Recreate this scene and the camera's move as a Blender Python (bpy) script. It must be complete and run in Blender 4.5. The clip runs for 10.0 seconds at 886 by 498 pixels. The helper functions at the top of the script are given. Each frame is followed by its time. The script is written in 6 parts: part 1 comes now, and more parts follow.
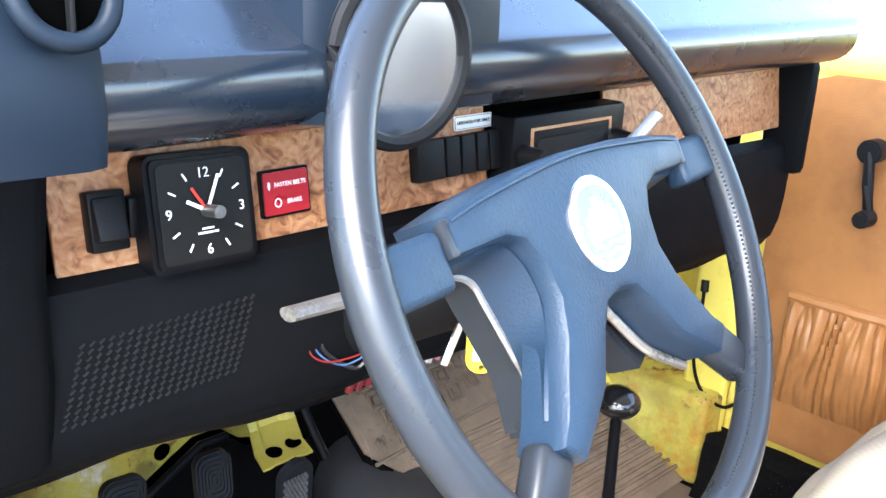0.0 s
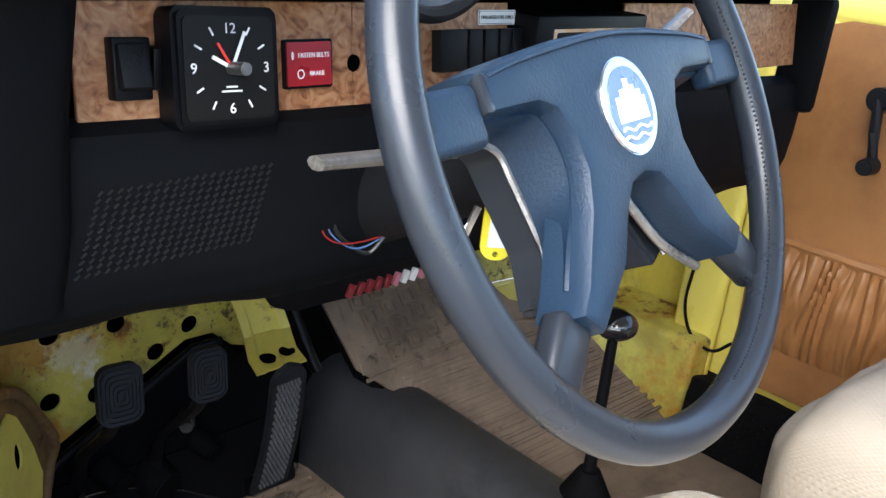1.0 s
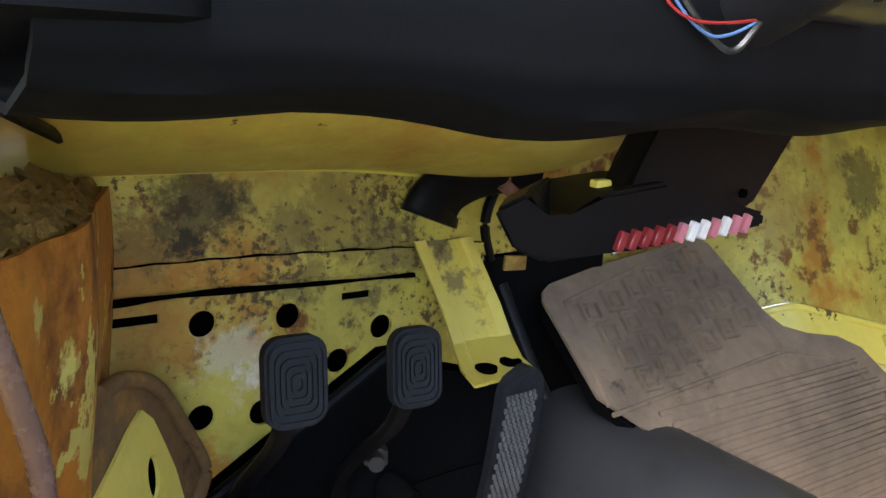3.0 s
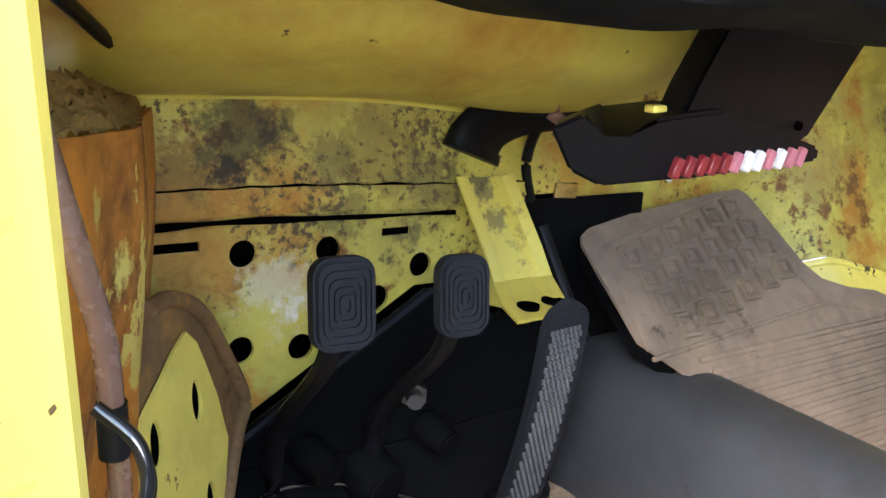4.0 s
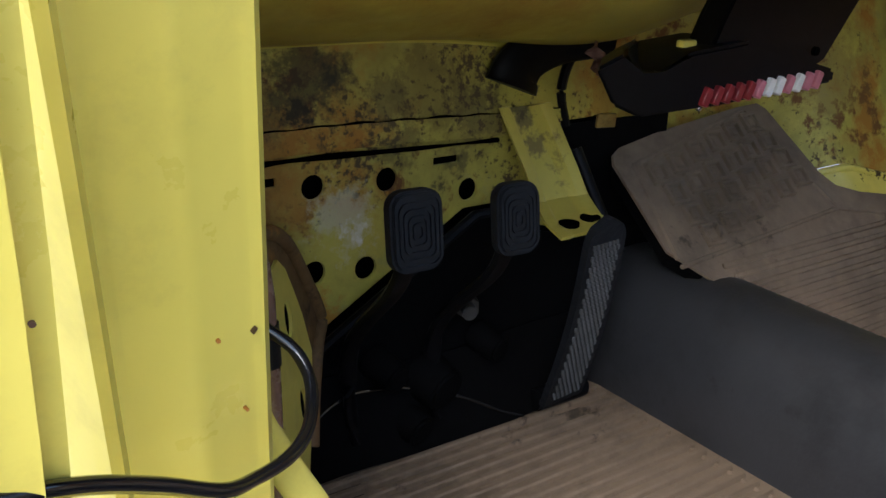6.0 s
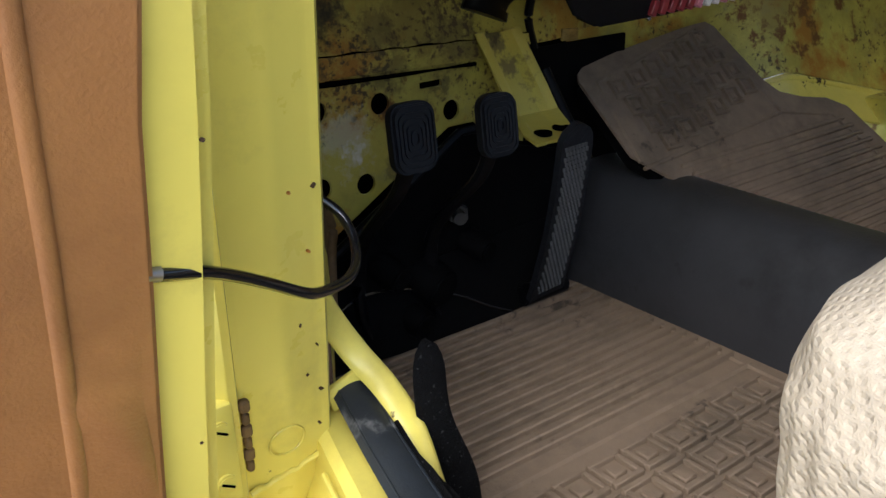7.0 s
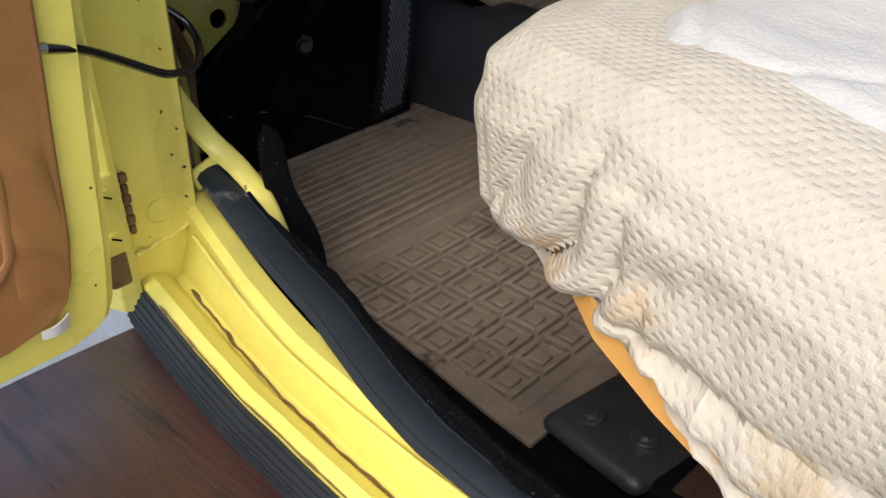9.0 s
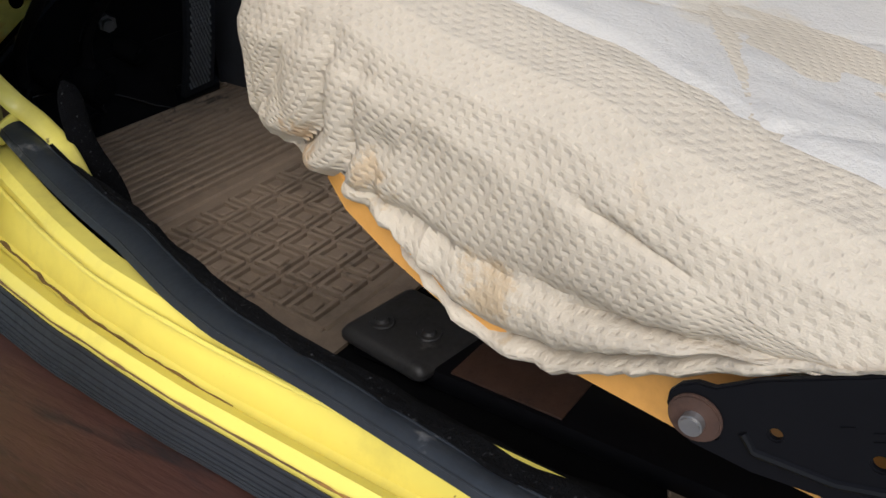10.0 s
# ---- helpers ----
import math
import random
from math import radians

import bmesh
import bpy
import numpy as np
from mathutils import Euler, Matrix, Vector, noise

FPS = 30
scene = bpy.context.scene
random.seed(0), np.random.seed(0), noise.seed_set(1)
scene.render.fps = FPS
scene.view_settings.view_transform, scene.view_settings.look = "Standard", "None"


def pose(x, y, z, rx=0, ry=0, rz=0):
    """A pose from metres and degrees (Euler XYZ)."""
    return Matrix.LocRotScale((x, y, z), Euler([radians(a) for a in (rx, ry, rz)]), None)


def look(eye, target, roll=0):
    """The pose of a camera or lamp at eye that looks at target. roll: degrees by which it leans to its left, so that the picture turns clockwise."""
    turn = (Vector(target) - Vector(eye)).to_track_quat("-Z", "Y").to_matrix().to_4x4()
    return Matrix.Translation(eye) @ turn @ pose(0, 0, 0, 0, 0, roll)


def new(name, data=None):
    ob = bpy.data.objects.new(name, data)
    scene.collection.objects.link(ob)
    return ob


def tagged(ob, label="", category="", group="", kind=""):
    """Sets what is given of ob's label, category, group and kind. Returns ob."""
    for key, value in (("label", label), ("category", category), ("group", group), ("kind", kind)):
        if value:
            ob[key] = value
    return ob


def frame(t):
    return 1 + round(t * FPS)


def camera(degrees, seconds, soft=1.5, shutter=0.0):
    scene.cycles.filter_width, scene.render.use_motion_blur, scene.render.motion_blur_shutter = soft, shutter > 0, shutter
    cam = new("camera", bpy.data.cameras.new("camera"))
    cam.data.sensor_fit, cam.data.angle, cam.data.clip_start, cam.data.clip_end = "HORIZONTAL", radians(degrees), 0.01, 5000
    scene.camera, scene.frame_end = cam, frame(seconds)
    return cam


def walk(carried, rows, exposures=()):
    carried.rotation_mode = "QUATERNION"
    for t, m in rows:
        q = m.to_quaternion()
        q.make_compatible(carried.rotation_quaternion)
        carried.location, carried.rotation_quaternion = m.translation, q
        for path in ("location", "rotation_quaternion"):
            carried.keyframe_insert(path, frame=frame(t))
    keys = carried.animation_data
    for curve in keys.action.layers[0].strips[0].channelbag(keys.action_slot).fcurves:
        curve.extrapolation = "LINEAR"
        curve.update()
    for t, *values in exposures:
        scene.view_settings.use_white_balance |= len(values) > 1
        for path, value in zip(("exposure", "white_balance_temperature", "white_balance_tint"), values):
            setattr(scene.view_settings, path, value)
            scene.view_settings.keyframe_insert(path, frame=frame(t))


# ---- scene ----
cam = camera(52.0, 10.0)
PATH = [
    (0, (-0.738, -0.33, 1.112), (0.614, 1.02, 0.519), 3.0),
    (0.5, (-0.754, -0.325, 1.086), (0.611, 0.992, 0.45), 5.0),
    (1, (-0.762, -0.326, 1.055), (0.6, 0.975, 0.383), 6.9),
    (1.5, (-0.715, -0.265, 0.996), (0.561, 1.131, 0.346), 6.3),
    (2, (-0.677, -0.173, 0.878), (0.543, 1.352, 0.444), 3.6),
    (2.2, (-0.66, -0.138, 0.841), (0.528, 1.424, 0.455), 2.4),
    (3.5, (-0.656, -0.072, 0.78), (0.469, 1.515, 0.314), 3.7),
    (4, (-0.674, -0.061, 0.751), (0.438, 1.529, 0.268), 3.7),
    (4.5, (-0.668, -0.063, 0.76), (0.367, 1.546, 0.178), 3.6),
    (5, (-0.681, -0.078, 0.766), (0.313, 1.539, 0.135), 3.4),
    (5.2, (-0.688, -0.084, 0.768), (0.301, 1.534, 0.132), 3.3),
    (6.3, (-0.792, -0.133, 0.796), (0.317, 1.374, 0.089), 0.4),
    (6.5, (-0.818, -0.166, 0.801), (0.303, 1.319, 0.067), -0.3),
    (7, (-0.849, -0.203, 0.779), (0.247, 1.289, 0.023), -1.9),
    (7.5, (-0.872, -0.236, 0.768), (0.212, 1.236, -0.043), -2.2),
    (8, (-0.892, -0.3, 0.768), (0.175, 1.133, -0.132), -2.8),
    (8.5, (-0.91, -0.344, 0.772), (0.205, 1.014, -0.183), -1.9),
    (9, (-0.933, -0.383, 0.793), (0.253, 0.856, -0.234), -2.4),
    (9.5, (-0.971, -0.431, 0.787), (0.341, 0.675, -0.241), -0.9),
    (10, (-0.992, -0.501, 0.772), (0.419, 0.493, -0.239), -0.7),
]
LIGHT = [(0, 3.5), (0.5, 2.5), (1, 2.4), (1.5, 1.6), (2, 1.9), (3.5, 3.7), (4, 3.8), (4.5, 3.2), (5.2, 2.7), (6.3, 1.7), (7, 1.55), (8, 1.35), (9, 1.2), (10, 0.8)]
walk(cam, [(t, look(eye, target, roll)) for t, eye, target, roll in PATH], LIGHT)

# ---- daylight ----
world = bpy.data.worlds.new("sky")
scene.world = world
world.use_nodes = True
wn = world.node_tree.nodes
sky = wn.new("ShaderNodeTexSky")
sky.sky_type, sky.sun_disc = "NISHITA", False
SUN_EL, SUN_AZ = 46.0, 240.0  # degrees; azimuth from +y clockwise seen from above
sky.sun_elevation, sky.sun_rotation = radians(SUN_EL), radians(SUN_AZ)
world.node_tree.links.new(sky.outputs[0], wn["Background"].inputs[0])
wn["Background"].inputs[1].default_value = 0.15
sun = new("sun", bpy.data.lights.new("sun", "SUN"))
sun.data.energy, sun.data.angle, sun.data.color = 1.7, radians(50), (1.0, 0.98, 0.95)
sdir = Vector((math.sin(radians(SUN_AZ)) * math.cos(radians(SUN_EL)), math.cos(radians(SUN_AZ)) * math.cos(radians(SUN_EL)), math.sin(radians(SUN_EL))))
sun.matrix_world = look(sdir * 20, (0, 0, 0))


# ---- materials ----
def material(name, color, rough=0.5, metal=0.0, vary=0.15, scale=8.0, bump=0.1, bump_scale=60.0, spots=(), coat=0.0, island=0.0, spec=0.5, patches=(), stretch=(1, 1, 1)):
    """A procedural surface: colour varied by coarse and fine noise, a fine relief, and patches of other colours.
    spots: rows of (colour, noise scale, threshold, softness, roughness[, cluster scale]); patches: rows of
    (colour, place, radius, strength, roughness), ragged stains and painted shade with a place of their own."""
    m = bpy.data.materials.new(name)
    m.use_nodes = True
    n, l = m.node_tree.nodes, m.node_tree.links
    b = n["Principled BSDF"]
    b.inputs["Metallic"].default_value = metal
    b.inputs["Coat Weight"].default_value = coat
    b.inputs["Coat Roughness"].default_value = 0.15
    b.inputs["Specular IOR Level"].default_value = spec
    tc = n.new("ShaderNodeTexCoord")
    geo = n.new("ShaderNodeNewGeometry")

    def noise_at(s, detail=6.0, rough_=0.6, shift=0.0):
        t = n.new("ShaderNodeTexNoise")
        t.inputs["Scale"].default_value, t.inputs["Detail"].default_value, t.inputs["Roughness"].default_value = s, detail, rough_
        mp = n.new("ShaderNodeMapping")
        mp.inputs["Location"].default_value = (shift, shift * 0.7, -shift)
        mp.inputs["Scale"].default_value = stretch
        l.new(geo.outputs["Position"], mp.inputs[0])
        l.new(mp.outputs[0], t.inputs["Vector"])
        return t.outputs[0]

    def mix(a, b_, fac):
        x = n.new("ShaderNodeMix")
        x.data_type = "RGBA"
        for sock, v in ((x.inputs[6], a), (x.inputs[7], b_), (x.inputs[0], fac)):
            if hasattr(v, "is_output"):
                l.new(v, sock)
            else:
                sock.default_value = v
        return x.outputs[2]

    def ramp(v, lo, hi):
        r = n.new("ShaderNodeMapRange")
        r.inputs[1].default_value, r.inputs[2].default_value = lo, hi
        l.new(v, r.inputs[0])
        return r.outputs[0]

    c = (*color, 1)
    dark = (*[max(0.0, v * (1 - 2.2 * vary)) for v in color], 1)
    light = (*[min(1.0, v * (1 + vary)) for v in color], 1)
    col = mix(dark, light, ramp(noise_at(scale), 0.25, 0.75))
    col = mix(col, c, ramp(noise_at(scale * 9, shift=3.1), 0.35, 0.65))
    rg = ramp(noise_at(scale * 3, shift=7.0), 0.2, 0.8)
    mr = n.new("ShaderNodeMapRange")
    mr.inputs[3].default_value, mr.inputs[4].default_value = max(0.02, rough - 0.08), min(1, rough + 0.1)
    l.new(rg, mr.inputs[0])
    rough_out = mr.outputs[0]
    def sums(op, a, v):
        q = n.new("ShaderNodeMath")
        q.operation = op
        l.new(a, q.inputs[0])
        if hasattr(v, "is_output"):
            l.new(v, q.inputs[1])
        else:
            q.inputs[1].default_value = v
        return q.outputs[0]

    layers = []
    for i, (scol, ss, th, soft, srough, *clus) in enumerate(spots):
        v = noise_at(ss, 9.0, 0.68, 11.3 * (i + 1))
        if clus:
            v = sums("ADD", v, sums("MULTIPLY", sums("SUBTRACT", noise_at(clus[0], 3.0, 0.5, 5.7 * (i + 2)), 0.5), 0.9))
        layers.append((scol, ramp(v, th, th + soft), srough))
    for i, (scol, at, rad, strength, srough) in enumerate(patches):
        d = n.new("ShaderNodeVectorMath")
        d.operation = "DISTANCE"
        d.inputs[1].default_value = at
        l.new(geo.outputs["Position"], d.inputs[0])
        wob = sums("MULTIPLY", sums("SUBTRACT", noise_at(1.4 / rad, 8.0, 0.7, 3.3 * i), 0.5), rad * 2.6)
        grit = sums("MULTIPLY", sums("SUBTRACT", noise_at(95.0, 8.0, 0.75, 1.9 * i), 0.5), rad * 1.8)
        far = sums("ADD", sums("ADD", d.outputs["Value"], wob), grit)
        layers.append((scol, sums("MULTIPLY", ramp(sums("SUBTRACT", far, rad), 0.0, -0.45 * rad), strength), srough))
    for scol, k, srough in layers:
        col = mix(col, (*scol, 1), k)
        rmix = n.new("ShaderNodeMix")
        l.new(k, rmix.inputs[0])
        l.new(rough_out, rmix.inputs[2])
        rmix.inputs[3].default_value = srough
        rough_out = rmix.outputs[0]
    if island:
        oi = n.new("ShaderNodeObjectInfo")
        hv = n.new("ShaderNodeHueSaturation")
        l.new(col, hv.inputs["Color"])
        mr2 = n.new("ShaderNodeMapRange")
        mr2.inputs[3].default_value, mr2.inputs[4].default_value = 1 - island, 1 + island
        l.new(oi.outputs["Random"], mr2.inputs[0])
        l.new(mr2.outputs[0], hv.inputs["Value"])
        col = hv.outputs[0]
    l.new(col, b.inputs["Base Color"])
    l.new(rough_out, b.inputs["Roughness"])
    if bump:
        bp = n.new("ShaderNodeBump")
        bp.inputs["Strength"].default_value, bp.inputs["Distance"].default_value = bump, 0.004
        l.new(noise_at(bump_scale, 4.0), bp.inputs["Height"])
        l.new(bp.outputs[0], b.inputs["Normal"])
    return m


YEL = (0.74, 0.62, 0.125)
yellow_paint = material("yellow_paint", YEL, 0.3, vary=0.05, scale=5, bump=0.02, coat=0.3,
                        spots=[((0.10, 0.07, 0.03), 60, 0.79, 0.03, 0.7, 5.0), ((0.55, 0.45, 0.10), 7, 0.55, 0.2, 0.45)])
yellow_edge = material("yellow_edge_worn", YEL, 0.36, vary=0.07, scale=6, bump=0.03, coat=0.2,
                       spots=[((0.06, 0.035, 0.015), 60, 0.72, 0.03, 0.8, 9.0), ((0.55, 0.45, 0.10), 7, 0.55, 0.2, 0.45)],
                       patches=[((0.07, 0.035, 0.015), (-0.664, 0.262, 0.40), 0.016, 0.9, 0.8), ((0.05, 0.03, 0.015), (-0.545, 0.285, 0.41), 0.016, 0.9, 0.8), ((0.16, 0.11, 0.04), (-0.635, 0.255, 0.385), 0.02, 0.7, 0.7)])
# patches darken the strap's middle: groove shade painted in, with grime
bracket_paint = material("bracket_paint", (0.55, 0.46, 0.09), 0.4, vary=0.12, scale=9, bump=0.08, spots=[((0.20, 0.14, 0.05), 24, 0.60, 0.10, 0.6), ((0.06, 0.045, 0.02), 50, 0.66, 0.06, 0.7)],
                         patches=[((0.14, 0.105, 0.05), (-0.130, 0.634, 0.565), 0.016, 0.8, 0.6), ((0.13, 0.10, 0.05), (-0.142, 0.642, 0.590), 0.014, 0.8, 0.6), ((0.06, 0.045, 0.03), (-0.146, 0.645, 0.606), 0.018, 0.8, 0.7)])
yellow_worn = material("yellow_worn", (0.53, 0.45, 0.082), 0.42, vary=0.16, scale=5, bump=0.15, bump_scale=40,
                       spots=[((0.27, 0.21, 0.04), 7, 0.44, 0.25, 0.6), ((0.36, 0.32, 0.12), 22, 0.56, 0.14, 0.7), ((0.38, 0.17, 0.02), 10, 0.52, 0.14, 0.65, 4.0), ((0.16, 0.065, 0.012), 34, 0.60, 0.08, 0.7, 5.0), ((0.07, 0.05, 0.025), 26, 0.68, 0.12, 0.8, 4.0), ((0.09, 0.06, 0.025), 110, 0.62, 0.08, 0.8, 5.0)],
                       patches=[((0.16, 0.08, 0.02), (-0.45, 0.655, 0.60), 0.05, 0.7, 0.8), ((0.10, 0.07, 0.03), (-0.20, 0.655, 0.612), 0.045, 0.6, 0.8), ((0.12, 0.085, 0.035), (-0.30, 0.655, 0.625), 0.03, 0.6, 0.8), ((0.08, 0.06, 0.03), (-0.215, 0.645, 0.55), 0.022, 0.7, 0.8), ((0.09, 0.07, 0.03), (-0.275, 0.645, 0.47), 0.03, 0.6, 0.8), ((0.035, 0.03, 0.018), (-0.383, 0.662, 0.649), 0.045, 0.75, 0.8), ((0.025, 0.02, 0.013), (-0.397, 0.662, 0.618), 0.022, 0.9, 0.8), ((0.12, 0.075, 0.025), (-0.256, 0.662, 0.63), 0.05, 0.5, 0.8), ((0.42, 0.20, 0.03), (0.0, 0.662, 0.605), 0.05, 0.6, 0.7), ((0.06, 0.04, 0.02), (0.66, 0.665, 0.63), 0.06, 0.7, 0.8), ((0.16, 0.09, 0.03), (0.74, 0.665, 0.47), 0.07, 0.7, 0.8), ((0.08, 0.05, 0.025), (0.70, 0.665, 0.35), 0.06, 0.7, 0.8), ((0.24, 0.15, 0.04), (0.45, 0.665, 0.60), 0.08, 0.5, 0.7),
                                ((0.40, 0.20, 0.03), (-0.43, 0.655, 0.55), 0.06, 0.7, 0.7), ((0.70, 0.68, 0.62), (-0.34, 0.643, 0.495), 0.018, 0.95, 0.7), ((0.58, 0.55, 0.40), (-0.352, 0.643, 0.51), 0.04, 0.6, 0.7), ((0.02, 0.018, 0.015), (-0.377, 0.643, 0.512), 0.013, 0.85, 0.8), ((0.45, 0.20, 0.025), (-0.385, 0.643, 0.41), 0.035, 0.9, 0.7), ((0.03, 0.03, 0.02), (-0.235, 0.643, 0.53), 0.016, 0.8, 0.8), ((0.10, 0.075, 0.03), (-0.29, 0.643, 0.575), 0.03, 0.6, 0.8)])
yellow_sheet = material("yellow_sheet", (0.60, 0.50, 0.085), 0.33, vary=0.15, scale=4, bump=0.03,
                        spots=[((0.40, 0.20, 0.03), 4, 0.5, 0.2, 0.5), ((0.09, 0.06, 0.03), 42, 0.68, 0.04, 0.8)])
rust_panel = material("rusted_orange_paint", (0.50, 0.185, 0.02), 0.5, vary=0.3, scale=11, bump=0.3, bump_scale=70,
                      spots=[((0.12, 0.04, 0.010), 9, 0.48, 0.16, 0.8), ((0.05, 0.022, 0.01), 30, 0.62, 0.08, 0.8, 5.0), ((0.60, 0.50, 0.12), 34, 0.64, 0.02, 0.5, 9.0)],
                      patches=[((0.66, 0.58, 0.15), (-0.552, 0.425, 0.612), 0.018, 1.0, 0.4), ((0.62, 0.52, 0.14), (-0.568, 0.38, 0.655), 0.012, 1.0, 0.4)])
rim_rust = material("rust_brown", (0.17, 0.095, 0.035), 0.65, vary=0.3, scale=14, bump=0.3, bump_scale=80, spots=[((0.36, 0.17, 0.03), 16, 0.56, 0.12, 0.7), ((0.05, 0.03, 0.015), 22, 0.58, 0.1, 0.8)])
deadening = material("tarry_deadening", (0.26, 0.155, 0.03), 0.8, vary=0.35, scale=40, bump=0.9, bump_scale=110)
black_plastic = material("black_vinyl", (0.006, 0.0065, 0.008), 0.5, vary=0.12, scale=6, bump=0.16, bump_scale=420, spec=0.18)
lower_vinyl = material("lower_dash_vinyl", (0.0035, 0.004, 0.005), 0.6, vary=0.15, scale=5, bump=0.06, bump_scale=500, spec=0.06)
dash_vinyl = material("dash_vinyl", (0.006, 0.011, 0.020), 0.28, vary=0.10, scale=5, bump=0.02, bump_scale=500, spec=0.55, coat=0.8)
wheel_plastic = material("wheel_plastic", (0.009, 0.024, 0.048), 0.40, vary=0.10, scale=6, bump=0.20, bump_scale=420, spec=0.42)
rim_plastic = material("rim_plastic", (0.018, 0.022, 0.029), 0.30, vary=0.12, scale=8, bump=0.03, bump_scale=400, spec=0.4)
black_paint = material("black_paint", (0.004, 0.004, 0.005), 0.42, vary=0.2, scale=9, bump=0.05, spec=0.12)
black_mat = material("black_rubber", (0.004, 0.004, 0.0044), 0.7, vary=0.3, scale=7, bump=0.2, bump_scale=120, spec=0.03, spots=[((0.016, 0.014, 0.012), 9, 0.66, 0.16, 0.8)])
tunnel_rubber = material("tunnel_rubber", (0.032, 0.033, 0.037), 0.42, vary=0.35, scale=4, bump=0.10, bump_scale=160, spec=0.45, spots=[((0.085, 0.08, 0.072), 8, 0.64, 0.16, 0.7), ((0.018, 0.018, 0.019), 20, 0.62, 0.1, 0.5)])
pedal_rubber = material("pedal_rubber", (0.010, 0.0115, 0.015), 0.55, vary=0.2, scale=20, bump=0.2, bump_scale=200, spec=0.22, spots=[((0.045, 0.045, 0.048), 30, 0.68, 0.1, 0.7)])
grimy_steel = material("grimy_steel", (0.045, 0.043, 0.042), 0.45, metal=0.4, vary=0.3, scale=20, bump=0.15, spots=[((0.10, 0.095, 0.09), 25, 0.62, 0.1, 0.5)])
brass = material("worn_brass", (0.35, 0.25, 0.08), 0.4, metal=0.7, vary=0.4, scale=120, bump=0.3)
scrap_brown = material("scrap_brown", (0.20, 0.10, 0.075), 0.7, vary=0.5, scale=40, bump=0.5)
boss_rust = material("dark_rust", (0.055, 0.026, 0.016), 0.6, vary=0.3, scale=40, bump=0.3)
# paler than the lower dash, to paint the lit edges of the grille holes
grille_lit_edges = material("grille_lit_edges", (0.007, 0.0075, 0.009), 0.5, vary=0.2, bump=0, spec=0.28)
tread_pale = material("pale_tread", (0.075, 0.077, 0.082), 0.55, vary=0.3, scale=30, bump=0.1)
hood_vinyl = material("hood_vinyl", (0.007, 0.013, 0.023), 0.42, vary=0.1, scale=5, bump=0.03, bump_scale=500, spec=0.16)
trim_metal = material("worn_trim_metal", (0.42, 0.40, 0.38), 0.32, metal=0.85, vary=0.3, scale=40, bump=0.15, spots=[((0.10, 0.09, 0.085), 50, 0.60, 0.10, 0.6)])
chrome = material("chrome", (0.75, 0.75, 0.77), 0.15, metal=1.0, vary=0.05, bump=0.02)
steel_dull = material("dull_steel", (0.32, 0.31, 0.30), 0.4, metal=0.9, vary=0.2, bump=0.1)
tan_vinyl = material("tan_vinyl", (0.31, 0.135, 0.045), 0.40, vary=0.12, scale=4, bump=0.18, bump_scale=420, spots=[((0.20, 0.08, 0.028), 5, 0.52, 0.25, 0.45)])
orange_vinyl = material("orange_vinyl", (0.62, 0.30, 0.07), 0.45, vary=0.12, scale=9, bump=0.15, bump_scale=200)
mat_rubber = material("beige_rubber_mat", (0.215, 0.158, 0.112), 0.8, vary=0.18, scale=6, bump=0.3, bump_scale=260, spec=0.25,
                      spots=[((0.11, 0.085, 0.063), 5, 0.5, 0.2, 0.8), ((0.06, 0.047, 0.035), 30, 0.70, 0.10, 0.8, 5.0)])
carpet_black = material("black_carpet", (0.004, 0.004, 0.0045), 0.95, vary=0.4, scale=60, bump=1.0, bump_scale=500, spec=0.1, spots=[((0.06, 0.06, 0.062), 260, 0.61, 0.05, 0.9)])
weather = material("weatherstrip_rubber", (0.020, 0.024, 0.029), 0.42, vary=0.2, scale=14, bump=0.15, bump_scale=90, spec=0.35, spots=[((0.11, 0.11, 0.11), 22, 0.69, 0.08, 0.7, 6.0)])
running = material("running_board_rubber", (0.018, 0.020, 0.024), 0.55, vary=0.3, scale=10, bump=0.2, bump_scale=90, spec=0.3, spots=[((0.09, 0.085, 0.08), 16, 0.64, 0.15, 0.8)])
rust_board = material("rusty_running_board", (0.060, 0.026, 0.020), 0.38, vary=0.4, scale=7, bump=0.3, bump_scale=40, stretch=(3, 0.35, 3), spots=[((0.13, 0.10, 0.095), 9, 0.62, 0.2, 0.5), ((0.014, 0.011, 0.012), 13, 0.54, 0.12, 0.5), ((0.15, 0.045, 0.018), 8, 0.68, 0.1, 0.6)])
cream_cloth = material("cream_cloth", (0.66, 0.60, 0.50), 0.9, vary=0.08, scale=10, bump=0.3, bump_scale=300, spots=[((0.45, 0.34, 0.2), 6, 0.66, 0.2, 0.9)])


